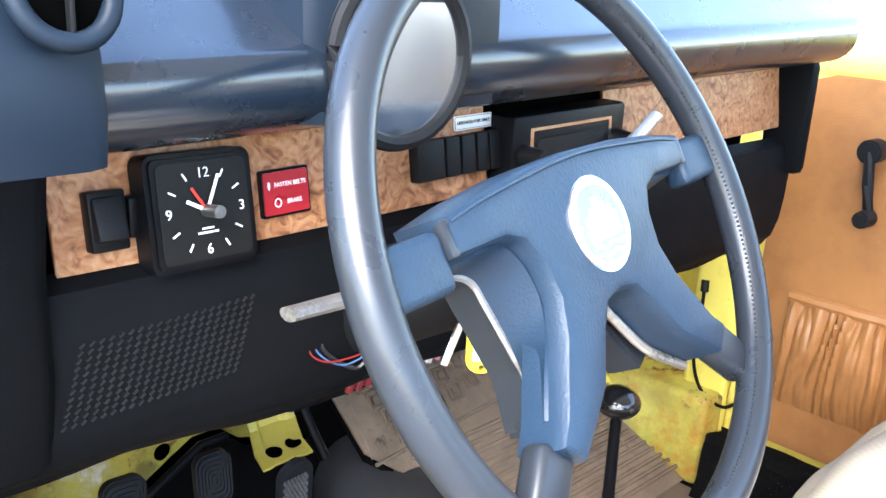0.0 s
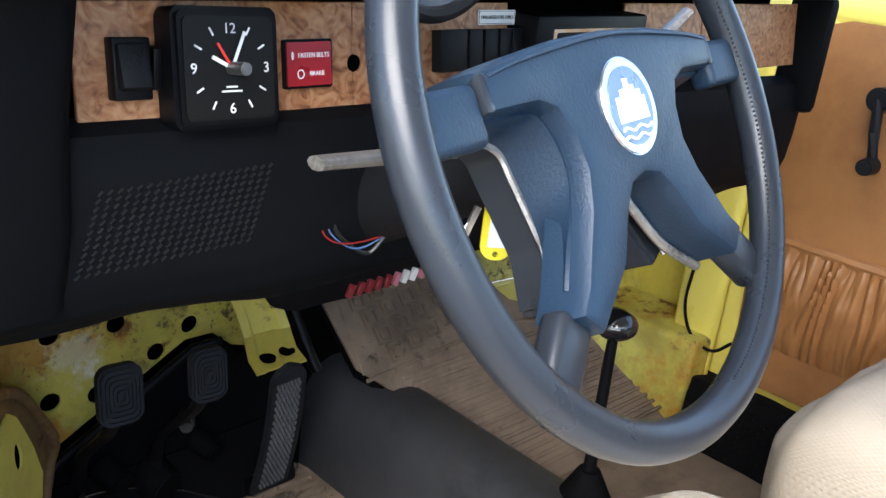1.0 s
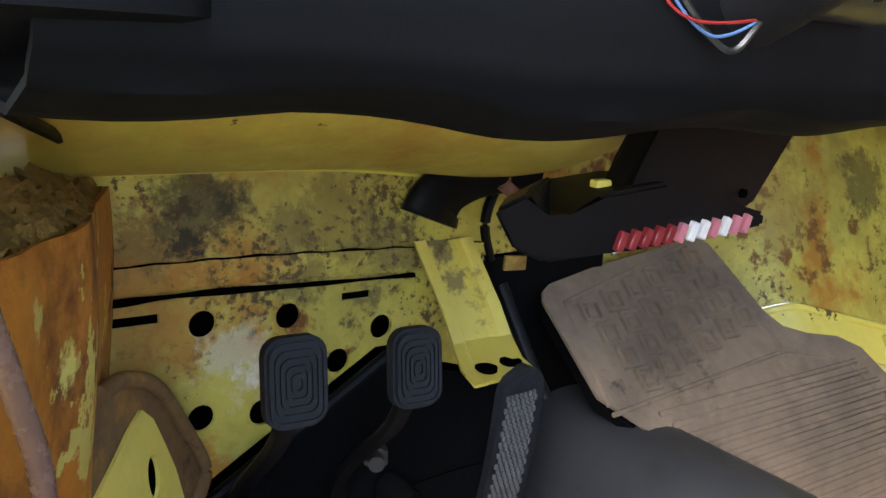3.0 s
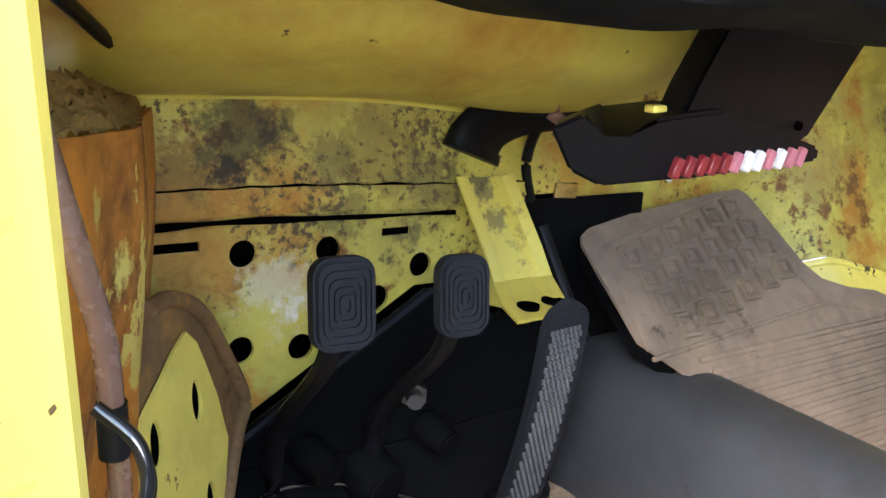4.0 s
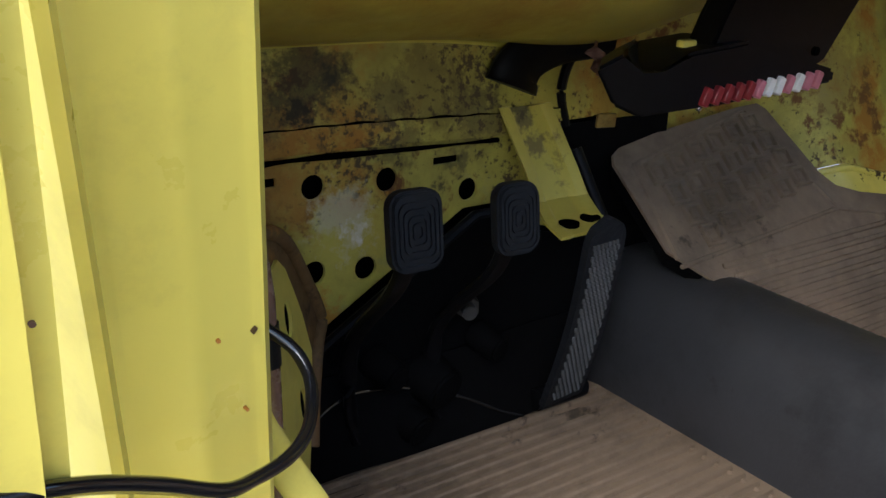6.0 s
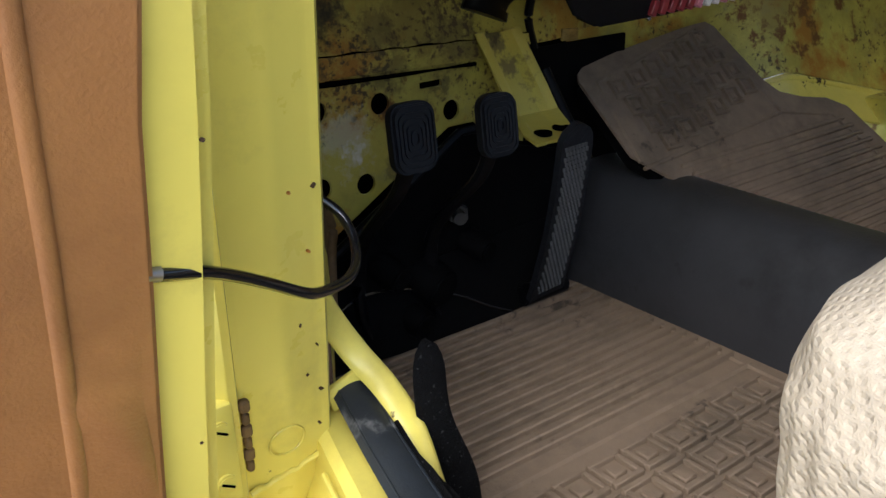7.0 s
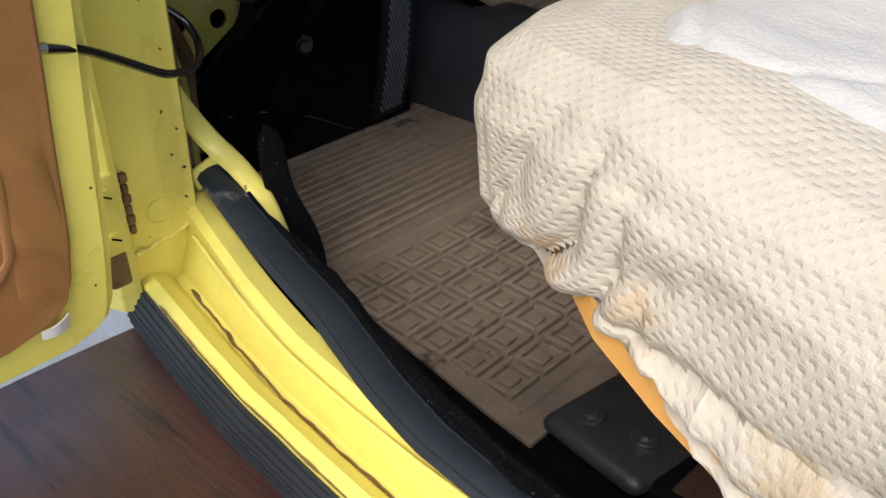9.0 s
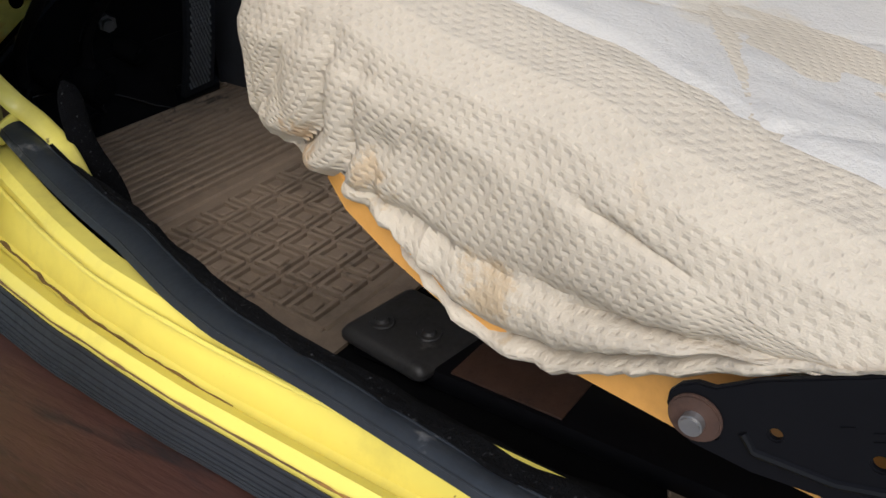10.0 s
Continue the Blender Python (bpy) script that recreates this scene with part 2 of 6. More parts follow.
def knit():
    """Waffle knit: staggered raised stitches along the cloth."""
    m = material("cream_knit", (0.47, 0.40, 0.305), 0.92, vary=0.08, scale=9, bump=0, spots=[((0.46, 0.32, 0.17), 7, 0.66, 0.22, 0.92)],
                 patches=[((0.40, 0.25, 0.12), (-0.622, -0.12, 0.54), 0.022, 0.7, 0.92), ((0.42, 0.28, 0.14), (-0.635, -0.19, 0.54), 0.02, 0.6, 0.92), ((0.42, 0.29, 0.15), (-0.645, -0.28, 0.50), 0.025, 0.6, 0.92)])
    n, l = m.node_tree.nodes, m.node_tree.links
    uv = n.new("ShaderNodeUVMap")

    def calc(op, a, c=None, e=None):
        q = n.new("ShaderNodeMath")
        q.operation = op
        for k, v in enumerate((a, c, e)):
            if v is None:
                continue
            if hasattr(v, "is_output"):
                l.new(v, q.inputs[k])
            else:
                q.inputs[k].default_value = v
        return q.outputs[0]

    sep = n.new("ShaderNodeSeparateXYZ")
    l.new(uv.outputs[0], sep.inputs[0])
    wob = n.new("ShaderNodeTexNoise")
    wob.inputs["Scale"].default_value = 18
    l.new(uv.outputs[0], wob.inputs["Vector"])
    row = calc("MULTIPLY_ADD", wob.outputs[0], 2.0, calc("DIVIDE", sep.outputs[1], 0.0050))
    odd = calc("MODULO", calc("FLOOR", row), 2.0)
    colu = calc("ADD", calc("DIVIDE", sep.outputs[0], 0.0090), calc("MULTIPLY", odd, 0.5))
    du = calc("ABSOLUTE", calc("SUBTRACT", calc("FRACT", colu), 0.5))
    dv = calc("ABSOLUTE", calc("SUBTRACT", calc("FRACT", row), 0.5))
    dash = calc("MULTIPLY", calc("SMOOTH_MIN", calc("MULTIPLY", calc("SUBTRACT", 0.32, du), 6.0), 1.0, 0.3), calc("SUBTRACT", 1.0, calc("MULTIPLY", dv, 2.6)))
    hgt = calc("SUBTRACT", 1.0, calc("MAXIMUM", dash, 0.0))
    bp = n.new("ShaderNodeBump")
    bp.inputs["Strength"].default_value, bp.inputs["Distance"].default_value = 0.42, 0.0018
    l.new(hgt, bp.inputs["Height"])
    nz = n.new("ShaderNodeTexNoise")
    nz.inputs["Scale"].default_value = 900
    b2 = n.new("ShaderNodeBump")
    b2.inputs["Strength"].default_value, b2.inputs["Distance"].default_value = 0.3, 0.002
    l.new(uv.outputs[0], nz.inputs["Vector"])
    l.new(nz.outputs[0], b2.inputs["Height"])
    l.new(bp.outputs[0], b2.inputs["Normal"])
    l.new(b2.outputs[0], n["Principled BSDF"].inputs["Normal"])
    return m


cream_knit = knit()
# one grey patch near the outer side, one tan patch further in
cream_plush = material("cream_plush", (0.475, 0.44, 0.39), 0.95, vary=0.05, scale=12, bump=0.4, bump_scale=240, patches=[((0.24, 0.22, 0.21), (-0.60, -0.50, 0.585), 0.03, 0.7, 0.95), ((0.48, 0.40, 0.28), (-0.44, -0.34, 0.62), 0.06, 0.5, 0.95)])
asphalt = material("concrete_yard", (0.28, 0.28, 0.28), 0.9, vary=0.15, scale=3, bump=0.6, bump_scale=90)
red_plastic = material("red_plastic", (0.30, 0.015, 0.022), 0.3, vary=0.08, bump=0.02)
white_ink = material("white_ink", (0.8, 0.8, 0.8), 0.5, vary=0.03, bump=0)
black_ink = material("black_ink", (0.006, 0.006, 0.006), 0.5, vary=0.03, bump=0, spec=0.2)
red_ink = material("red_ink", (0.7, 0.03, 0.02), 0.4, vary=0.03, bump=0)
headliner = material("headliner", (0.6, 0.58, 0.53), 0.9, vary=0.06, bump=0.2, bump_scale=200)
knob_gloss = material("gloss_black", (0.008, 0.008, 0.009), 0.15, vary=0.05, bump=0, coat=0.4)
# near-black for black bits and for the painted shade in holes and gaps
shade_black = material("near_black_shade", (0.0015, 0.0015, 0.0015), 0.95, vary=0.1, bump=0, spec=0.0)


def burl():
    m = material("burl_wood", (0.42, 0.235, 0.13), 0.4, vary=0.2, scale=16, bump=0.04, coat=0.05, spec=0.3)
    n, l = m.node_tree.nodes, m.node_tree.links
    b = n["Principled BSDF"]
    geo = n.new("ShaderNodeNewGeometry")
    w = n.new("ShaderNodeTexNoise")
    w.inputs["Scale"].default_value, w.inputs["Detail"].default_value, w.inputs["Distortion"].default_value = 62, 9, 2.2
    l.new(geo.outputs["Position"], w.inputs["Vector"])
    cr = n.new("ShaderNodeValToRGB")
    e = cr.color_ramp.elements
    e[0].position, e[0].color = 0.30, (0.12, 0.045, 0.020, 1)
    e[1].position, e[1].color = 0.72, (0.44, 0.25, 0.135, 1)
    mid = e.new(0.46)
    mid.color = (0.29, 0.125, 0.056, 1)
    l.new(w.outputs[0], cr.inputs[0])
    l.new(cr.outputs[0], b.inputs["Base Color"])
    return m


wood = burl()


# ---- mesh helpers ----
def part(name, bm, mat_, parent=None, label="", smooth=True):
    me = bpy.data.meshes.new(name)
    bmesh.ops.recalc_face_normals(bm, faces=bm.faces)
    bm.to_mesh(me)
    bm.free()
    me.materials.append(mat_)
    if smooth:
        me.polygons.foreach_set("use_smooth", [True] * len(me.polygons))
        me.set_sharp_from_angle(angle=radians(38))
    ob = new(name, me)
    if parent is not None:
        ob.parent = parent
        ob.matrix_parent_inverse = parent.matrix_world.inverted()
    if label:
        ob["label"] = label
    return ob


def thing(name, label, category, at=(0, 0, 0), group="", kind=""):
    ob = new(name)
    ob.empty_display_size = 0.02
    ob.matrix_world = Matrix.Translation(at)
    bpy.context.view_layer.update()
    return tagged(ob, label, category, group, kind)


def box(bm, c, s, rot=None, bevel=0.0, seg=2):
    r = bmesh.ops.create_cube(bm, size=1.0)
    vs = r["verts"]
    m = Matrix.Translation(c) @ (rot if rot is not None else Matrix.Identity(4)) @ Matrix.Diagonal((*s, 1))
    bmesh.ops.transform(bm, matrix=m, verts=vs)
    if bevel:
        es = list({e for v in vs for e in v.link_edges})
        bmesh.ops.bevel(bm, geom=es, offset=bevel, segments=seg, affect="EDGES", profile=0.5)
    return bm


def boxed(*a, **k):
    return box(bmesh.new(), *a, **k)


def cyl(bm, p, q, r0, r1=None, seg=20, bevel=0.0):
    p, q = Vector(p), Vector(q)
    r = bmesh.ops.create_cone(bm, cap_ends=True, segments=seg, radius1=r0, radius2=r0 if r1 is None else r1, depth=(q - p).length)
    turn = (q - p).to_track_quat("Z", "Y").to_matrix().to_4x4()
    bmesh.ops.transform(bm, matrix=Matrix.Translation((p + q) / 2) @ turn, verts=r["verts"])
    if bevel:
        es = [e for e in {e for v in r["verts"] for e in v.link_edges} if len(e.link_faces) == 2 and any(len(f.verts) > 4 for f in e.link_faces)]
        bmesh.ops.bevel(bm, geom=es, offset=bevel, segments=2, affect="EDGES")
    return bm


def smooth_line(pts, n=8):
    """Catmull-Rom through the points."""
    pts = [Vector(p) for p in pts]
    ext = [pts[0] * 2 - pts[1], *pts, pts[-1] * 2 - pts[-2]]
    out = []
    for i in range(1, len(ext) - 2):
        a, b, c, d = ext[i - 1], ext[i], ext[i + 1], ext[i + 2]
        for k in range(n):
            t = k / n
            out.append(0.5 * (2 * b + (c - a) * t + (2 * a - 5 * b + 4 * c - d) * t * t + (3 * b - a - 3 * c + d) * t ** 3))
    return out + [pts[-1]]


def rings_mesh(bm, rings, closed=True, caps=True):
    vs = [[bm.verts.new(p) for p in r] for r in rings]
    for a, b in zip(vs, vs[1:]):
        k = len(a)
        for i in range(k if closed else k - 1):
            bm.faces.new((a[i], a[(i + 1) % k], b[(i + 1) % k], b[i]))
    if caps and closed:
        bm.faces.new(vs[0][::-1])
        bm.faces.new(vs[-1])
    return bm


def tube(bm, pts, r, seg=10, flat=1.0, up=(0, 0, 1)):
    pts = [Vector(p) for p in pts]
    rings = []
    for i, p in enumerate(pts):
        d = (pts[min(i + 1, len(pts) - 1)] - pts[max(i - 1, 0)]).normalized()
        s = d.cross(Vector(up))
        s = s.normalized() if s.length > 1e-4 else d.orthogonal().normalized()
        u = s.cross(d)
        rad = r(i / (len(pts) - 1)) if callable(r) else r
        rings.append([p + rad * (math.cos(2 * math.pi * k / seg) * s + flat * math.sin(2 * math.pi * k / seg) * u) for k in range(seg)])
    return rings_mesh(bm, rings)


def sheet(bm, func, nu, nv, thick=0.0):
    """A surface func(u, v), u and v from 0 to 1; with a thickness it becomes a closed skin."""
    P = [[Vector(func(i / nu, j / nv)) for j in range(nv + 1)] for i in range(nu + 1)]
    V = [[bm.verts.new(p) for p in row] for row in P]
    fs = [bm.faces.new((V[i][j], V[i + 1][j], V[i + 1][j + 1], V[i][j + 1])) for i in range(nu) for j in range(nv)]
    if thick:
        bmesh.ops.recalc_face_normals(bm, faces=fs)
        bmesh.ops.solidify(bm, geom=fs, thickness=thick)
    return bm


def plate(outer, holes, thick, m):
    """A flat plate with real holes, drawn in its own x and y, then posed by m."""
    bm = bmesh.new()
    edges = []
    for loop in (outer, *holes):
        vs = [bm.verts.new((x, y, 0)) for x, y in loop]
        edges += [bm.edges.new((vs[i], vs[(i + 1) % len(vs)])) for i in range(len(vs))]
    bmesh.ops.triangle_fill(bm, use_beauty=True, use_dissolve=False, edges=edges)
    if thick:
        r = bmesh.ops.extrude_face_region(bm, geom=list(bm.faces))
        bmesh.ops.translate(bm, vec=(0, 0, -thick), verts=[v for v in r["geom"] if isinstance(v, bmesh.types.BMVert)])
    bmesh.ops.transform(bm, matrix=m, verts=bm.verts)
    return bm


def circle2(cx, cy, r, n=18, ry=None):
    return [(cx + r * math.cos(2 * math.pi * k / n), cy + (ry or r) * math.sin(2 * math.pi * k / n)) for k in range(n)]


def slot2(cx, cy, w, h):
    return [(cx - w / 2, cy - h / 2), (cx + w / 2, cy - h / 2), (cx + w / 2, cy + h / 2), (cx - w / 2, cy + h / 2)]


def round_rect(w, h, r, n=5, cx=0.0, cy=0.0):
    out = []
    for sx, sy, a0 in ((1, 1, 0), (-1, 1, 90), (-1, -1, 180), (1, -1, 270)):
        for k in range(n + 1):
            a = radians(a0 + 90 * k / n)
            out.append((cx + sx * (w / 2 - r) + r * math.cos(a), cy + sy * (h / 2 - r) + r * math.sin(a)))
    return out


def lettering(text, size, mat_, m, name="lettering", parent=None):
    cu = bpy.data.curves.new(name, "FONT")
    cu.body, cu.size, cu.extrude, cu.align_x, cu.align_y = text, size, 0.0002, "CENTER", "CENTER"
    tmp = bpy.data.objects.new("tmp", cu)
    scene.collection.objects.link(tmp)
    dg = bpy.context.evaluated_depsgraph_get()
    me = bpy.data.meshes.new_from_object(tmp.evaluated_get(dg))
    bpy.data.objects.remove(tmp)
    me.transform(m)
    me.materials.clear()
    me.materials.append(mat_)
    ob = new(name, me)
    if parent is not None:
        ob.parent = parent
        ob.matrix_parent_inverse = parent.matrix_world.inverted()
    return ob


def facing(origin, right, up):
    """A pose whose x runs along right and y along up."""
    r = Vector(right).normalized()
    u = Vector(up)
    u = (u - r * u.dot(r)).normalized()
    w = r.cross(u)
    return Matrix(((r.x, u.x, w.x, origin[0]), (r.y, u.y, w.y, origin[1]), (r.z, u.z, w.z, origin[2]), (0, 0, 0, 1)))


# ---- ground and body shell ----
bm = bmesh.new()
bmesh.ops.create_grid(bm, x_segments=40, y_segments=40, size=400)
tagged(part("ground", bm, asphalt), "grey concrete yard under the car", "ground", kind="structure")

tagged(part("floor", boxed((0.06, -0.16, 0.235), (1.2, 1.68, 0.02)), black_mat), "black painted steel floor pan", "floor", kind="structure")


def firewall_profile(x):
    """Points (y, z) from the toe board seam up to the cowl under the dash; the tank bulges down left of the middle."""
    k = max(0.0, min(1.0, (0.135 - x) / 0.12))
    k = k * k * (3 - 2 * k)
    low = 0.690 - 0.015 * math.exp(-((x + 0.09) / 0.12) ** 2) + 0.13 * (1 - k)
    return [(0.652, 0.584), (0.655, 0.606), (0.664, 0.64), (0.667, low - 0.012), (0.655, low), (0.61, low + 0.004), (0.56, low + 0.022),
            (0.50, low + 0.06), (0.45, max(low + 0.10, 0.86)), (0.42, 0.93), (0.40, 1.02)]


def firewall_at(u, v):
    x = -0.60 + 1.42 * u
    pr = firewall_profile(x)
    f = v * (len(pr) - 1)
    i = min(int(f), len(pr) - 2)
    t = f - i
    a = [Vector((0, *pr[max(0, min(len(pr) - 1, i + d))])) for d in (-1, 0, 1, 2)]
    p = 0.5 * (2 * a[1] + (a[2] - a[0]) * t + (2 * a[0] - 5 * a[1] + 4 * a[2] - a[3]) * t * t + (3 * a[1] - a[0] - 3 * a[2] + a[3]) * t ** 3)
    far = max(0.0, min(1.0, (x + 0.06) / 0.16))
    return (x, p.y + 0.050 * far * far * (3 - 2 * far) * max(0.0, min(1.0, (0.78 - p.z) / 0.1)), p.z)


tagged(part("wall_front", sheet(bmesh.new(), lambda u, v: firewall_at(u, 0.31 * v), 80, 24, 0.006), yellow_worn), "stained yellow painted steel firewall", "firewall", kind="structure")
tagged(part("luggage_floor", sheet(bmesh.new(), lambda u, v: firewall_at(u, 0.31 + 0.69 * v), 80, 40, 0.006), yellow_sheet), "smooth yellow bulging sheet above the firewall", "bulkhead", kind="structure")
# lower front wall on the passenger side
LOW_X, LOW_Y, LOW_Z = (-0.10, 0.30, 0.444, 0.69, 0.76), (0.700, 0.700, 0.625, 0.580, 0.562), (0.40, 0.44, 0.476, 0.412, 0.395)


def lower_front_at(u, v):
    """Pressed panel that comes back towards the wheel arch at its lower edge."""
    x = -0.10 + 0.90 * u
    y0, z0 = float(np.interp(x, LOW_X, LOW_Y)), float(np.interp(x, LOW_X, LOW_Z))
    w = Vector((x * 9, 0, v * 3))
    return (x + 0.05 * v * u, y0 + (0.712 - y0) * v ** 0.8 + 0.004 * noise.noise(w), z0 + (0.735 - z0) * v)


tagged(part("wall_front_lower", sheet(bmesh.new(), lower_front_at, 50, 24, 0.006), yellow_worn), "stained yellow painted lower firewall", "firewall", kind="structure")
tagged(part("seam_right", tube(bmesh.new(), [(x, float(np.interp(x, LOW_X, LOW_Y)) - 0.006, float(np.interp(x, LOW_X, LOW_Z)) - 0.004) for x in [0.36 + 0.02 * k for k in range(20)]], 0.006, 8), yellow_edge), "welded seam below the passenger firewall", "seam", kind="structure")
tagged(part("footwell_ledge", sheet(bmesh.new(), lambda u, v: (0.36 + 0.38 * u, float(np.interp(0.36 + 0.38 * u, LOW_X, LOW_Y)) - 0.004 - 0.05 * v, float(np.interp(0.36 + 0.38 * u, LOW_X, LOW_Z)) - 0.006 - 0.05 * v), 16, 4, 0.004), yellow_edge), "yellow ledge below the seam", "ledge", kind="structure")

# toe board with its drilled holes and slots
TOE_Y = 0.645
toe = thing("toe_board", "worn yellow steel toe board with drilled holes and slots", "toe board", (-0.3, TOE_Y, 0.42))
outer = [(-0.50, 0.34), (-0.43, 0.365), (-0.395, 0.388), (-0.205, 0.500), (-0.165, 0.500), (-0.135, 0.475), (-0.085, 0.46), (-0.085, 0.588), (-0.50, 0.593)]
holes = [circle2(x, z, 0.0125) for x, z in ((-0.382, 0.547), (-0.300, 0.544), (-0.199, 0.520), (-0.247, 0.492), (-0.384, 0.460), (-0.326, 0.4545))]
holes += [slot2(-0.441, 0.557, 0.042, 0.009), slot2(-0.228, 0.5555, 0.032, 0.008)]
part("panel", plate(outer, holes, 0.004, facing((0, TOE_Y, 0), (1, 0, 0), (0, 0.02, 1))), yellow_worn, toe)
# near-black sheet paints the shade seen through the drilled holes
part("backing", boxed((-0.24, 0.69, 0.43), (0.52, 0.01, 0.36)), shade_black, toe, "near-black sheet painting the shade behind the holes")
# near-black strip paints the gap's shadow under the seam
part("seam_gap", tube(bmesh.new(), smooth_line([(-0.48, 0.6435, 0.5775), (-0.40, 0.6435, 0.579), (-0.28, 0.6435, 0.5755), (-0.17, 0.6435, 0.573)]), lambda t: 0.0034 - 0.0016 * t + 0.0010 * math.sin(t * 17) * math.sin(t * 5), 6), shade_black, toe, "near-black strip painting the gap shadow below the seam")
part("seam_flange", sheet(bmesh.new(), lambda u, v: (-0.485 + 0.40 * u, 0.6465 - 0.0015 * math.sin(3.14 * v), 0.5835 + 0.022 * v + 0.002 * math.sin(u * 5) - 0.005 * u), 40, 4, 0.003), yellow_worn, toe, "flat welded flange along the top edge")
part("seam_line", tube(bmesh.new(), [(-0.485 + 0.40 * k / 60, 0.6455, 0.6065 + 0.002 * math.sin(k / 12) - 0.005 * k / 60 + 0.0008 * math.sin(k * 0.9)) for k in range(61)], lambda t: 0.0008 + 0.0007 * max(0.0, math.sin(t * 23)), 6), shade_black, toe, "thin dark crack along the weld")

# black frame head in front of the toe board
fh = thing("frame_head", "black grimy frame head cover below the toe board", "frame cover", (-0.2, 0.63, 0.25))
bm = plate([(-0.40, 0.25), (-0.392, 0.384), (-0.205, 0.496), (-0.165, 0.496), (-0.135, 0.470), (-0.02, 0.44), (-0.02, 0.25)], [], 0.004, facing((0, 0.634, 0), (1, 0, 0), (0, 0, 1)))
part("plate", bm, black_mat, fh)
bm = tube(bmesh.new(), [(-0.405, 0.632, 0.378), (-0.205, 0.632, 0.498), (-0.165, 0.632, 0.498)], 0.006, 8)
part("edge_roll", bm, black_paint, fh, "rolled black edge")
part("side_plate", boxed((0.01, 0.664, 0.41), (0.20, 0.006, 0.330), bevel=0.002), black_mat, fh, "black rubber plate beside the bracket")
part("guide_tube", tube(bmesh.new(), smooth_line([(-0.058, 0.645, 0.55), (-0.052, 0.63, 0.52), (-0.045, 0.60, 0.47), (-0.04, 0.58, 0.44)]), 0.008, 10), black_paint, fh, "glossy black tube")
for x, z, r in ((-0.33, 0.36, 0.02), (-0.27, 0.33, 0.03), (-0.20, 0.36, 0.018), (-0.30, 0.29, 0.022)):
    part("casting", cyl(bmesh.new(), (x, 0.634, z), (x + 0.01, 0.595, z - 0.01), r, r * 0.8, bevel=0.003), black_mat, fh)
part("toe_slope", sheet(bmesh.new(), lambda u, v: (-0.45 + 0.40 * u, 0.605 + 0.027 * v, 0.252 + 0.10 * v + 0.004 * math.sin(u * 9)), 12, 6, 0.004), black_mat, fh, "grimy black toe covering")
fc = thing("floor_cable", "thin black cable lying across the pedal well", "cable", (-0.3, 0.6, 0.33))
part("cable", tube(bmesh.new(), smooth_line([(-0.44, 0.605, 0.300), (-0.412, 0.614, 0.318), (-0.362, 0.620, 0.335), (-0.295, 0.617, 0.325), (-0.232, 0.610, 0.300), (-0.180, 0.603, 0.270), (-0.15, 0.60, 0.256)]), 0.0022, 8), knob_gloss, fc)
hs = thing("drain_hose", "black corrugated drain hose under the tank", "hose", (-0.12, 0.65, 0.65))
part("hose", tube(bmesh.new(), smooth_line([(-0.155, 0.645, 0.628), (-0.148, 0.645, 0.645), (-0.128, 0.643, 0.662), (-0.09, 0.640, 0.672), (-0.03, 0.63, 0.675)]), lambda t: 0.036 - 0.014 * t, 16, flat=0.5, up=(0, 1, 0.2)), black_paint, hs)
tw = thing("vent_tube", "thin black rubber tube on the firewall", "tube", (-0.07, 0.65, 0.6))
part("tube", tube(bmesh.new(), smooth_line([(-0.045, 0.648, 0.672), (-0.072, 0.648, 0.65), (-0.082, 0.648, 0.615), (-0.072, 0.648, 0.578)]), 0.0055, 8), black_paint, tw)
rd = thing("hood_cable", "straight black cable run to the firewall corner", "cable", (-0.46, 0.655, 0.69))
part("cable", tube(bmesh.new(), [(-0.455, 0.655, 0.688), (-0.52, 0.53, 0.725), (-0.60, 0.38, 0.768)], 0.0045, 8), black_paint, rd)

# ---- left kick panel, cowl side and flange ----
kick = thing("kick_panel", "rusty orange and yellow kick panel beside the pedals", "kick panel", (-0.55, 0.45, 0.25))
KICK = [(-0.602, 0.334), (-0.575, 0.38), (-0.542, 0.44), (-0.508, 0.52), (-0.468, 0.652)]


def kick_at(u, v):
    f = u * 4
    i = min(int(f), 3)
    x = KICK[i][0] + (KICK[i + 1][0] - KICK[i][0]) * (f - i)
    y = KICK[i][1] + (KICK[i + 1][1] - KICK[i][1]) * (f - i)
    return (x + 0.004 * math.sin(v * 9) + 0.003 * math.sin(u * 14), y, 0.25 + (0.445 - 0.022 * u) * v)


part("panel", sheet(bmesh.new(), kick_at, 32, 16, 0.004), rust_panel, kick)

def ledge_at(u, v):
    b = Vector(kick_at(u * 0.97, 1.0))
    w = Vector((b.x * 55, b.y * 55, v * 6))
    return (b.x - 0.035 * v + 0.006 * noise.noise(w), b.y + 0.004 * v, b.z + 0.028 * v + 0.006 * noise.noise(w * 1.9))


part("ledge", sheet(bmesh.new(), ledge_at, 60, 14, 0.0), deadening, kick, "ledge of crumbling sound deadening")
FN = Vector((0.761, -0.637, 0.120))
fm_ = facing((-0.445, 0.58, 0.527), Vector((0, 0, 1)).cross(FN), FN.cross(Vector((0, 0, 1)).cross(FN)))
fi_ = fm_.inverted()


def on_flange(*pts):
    return [tuple((fi_ @ Vector(q))[:2]) for q in pts]


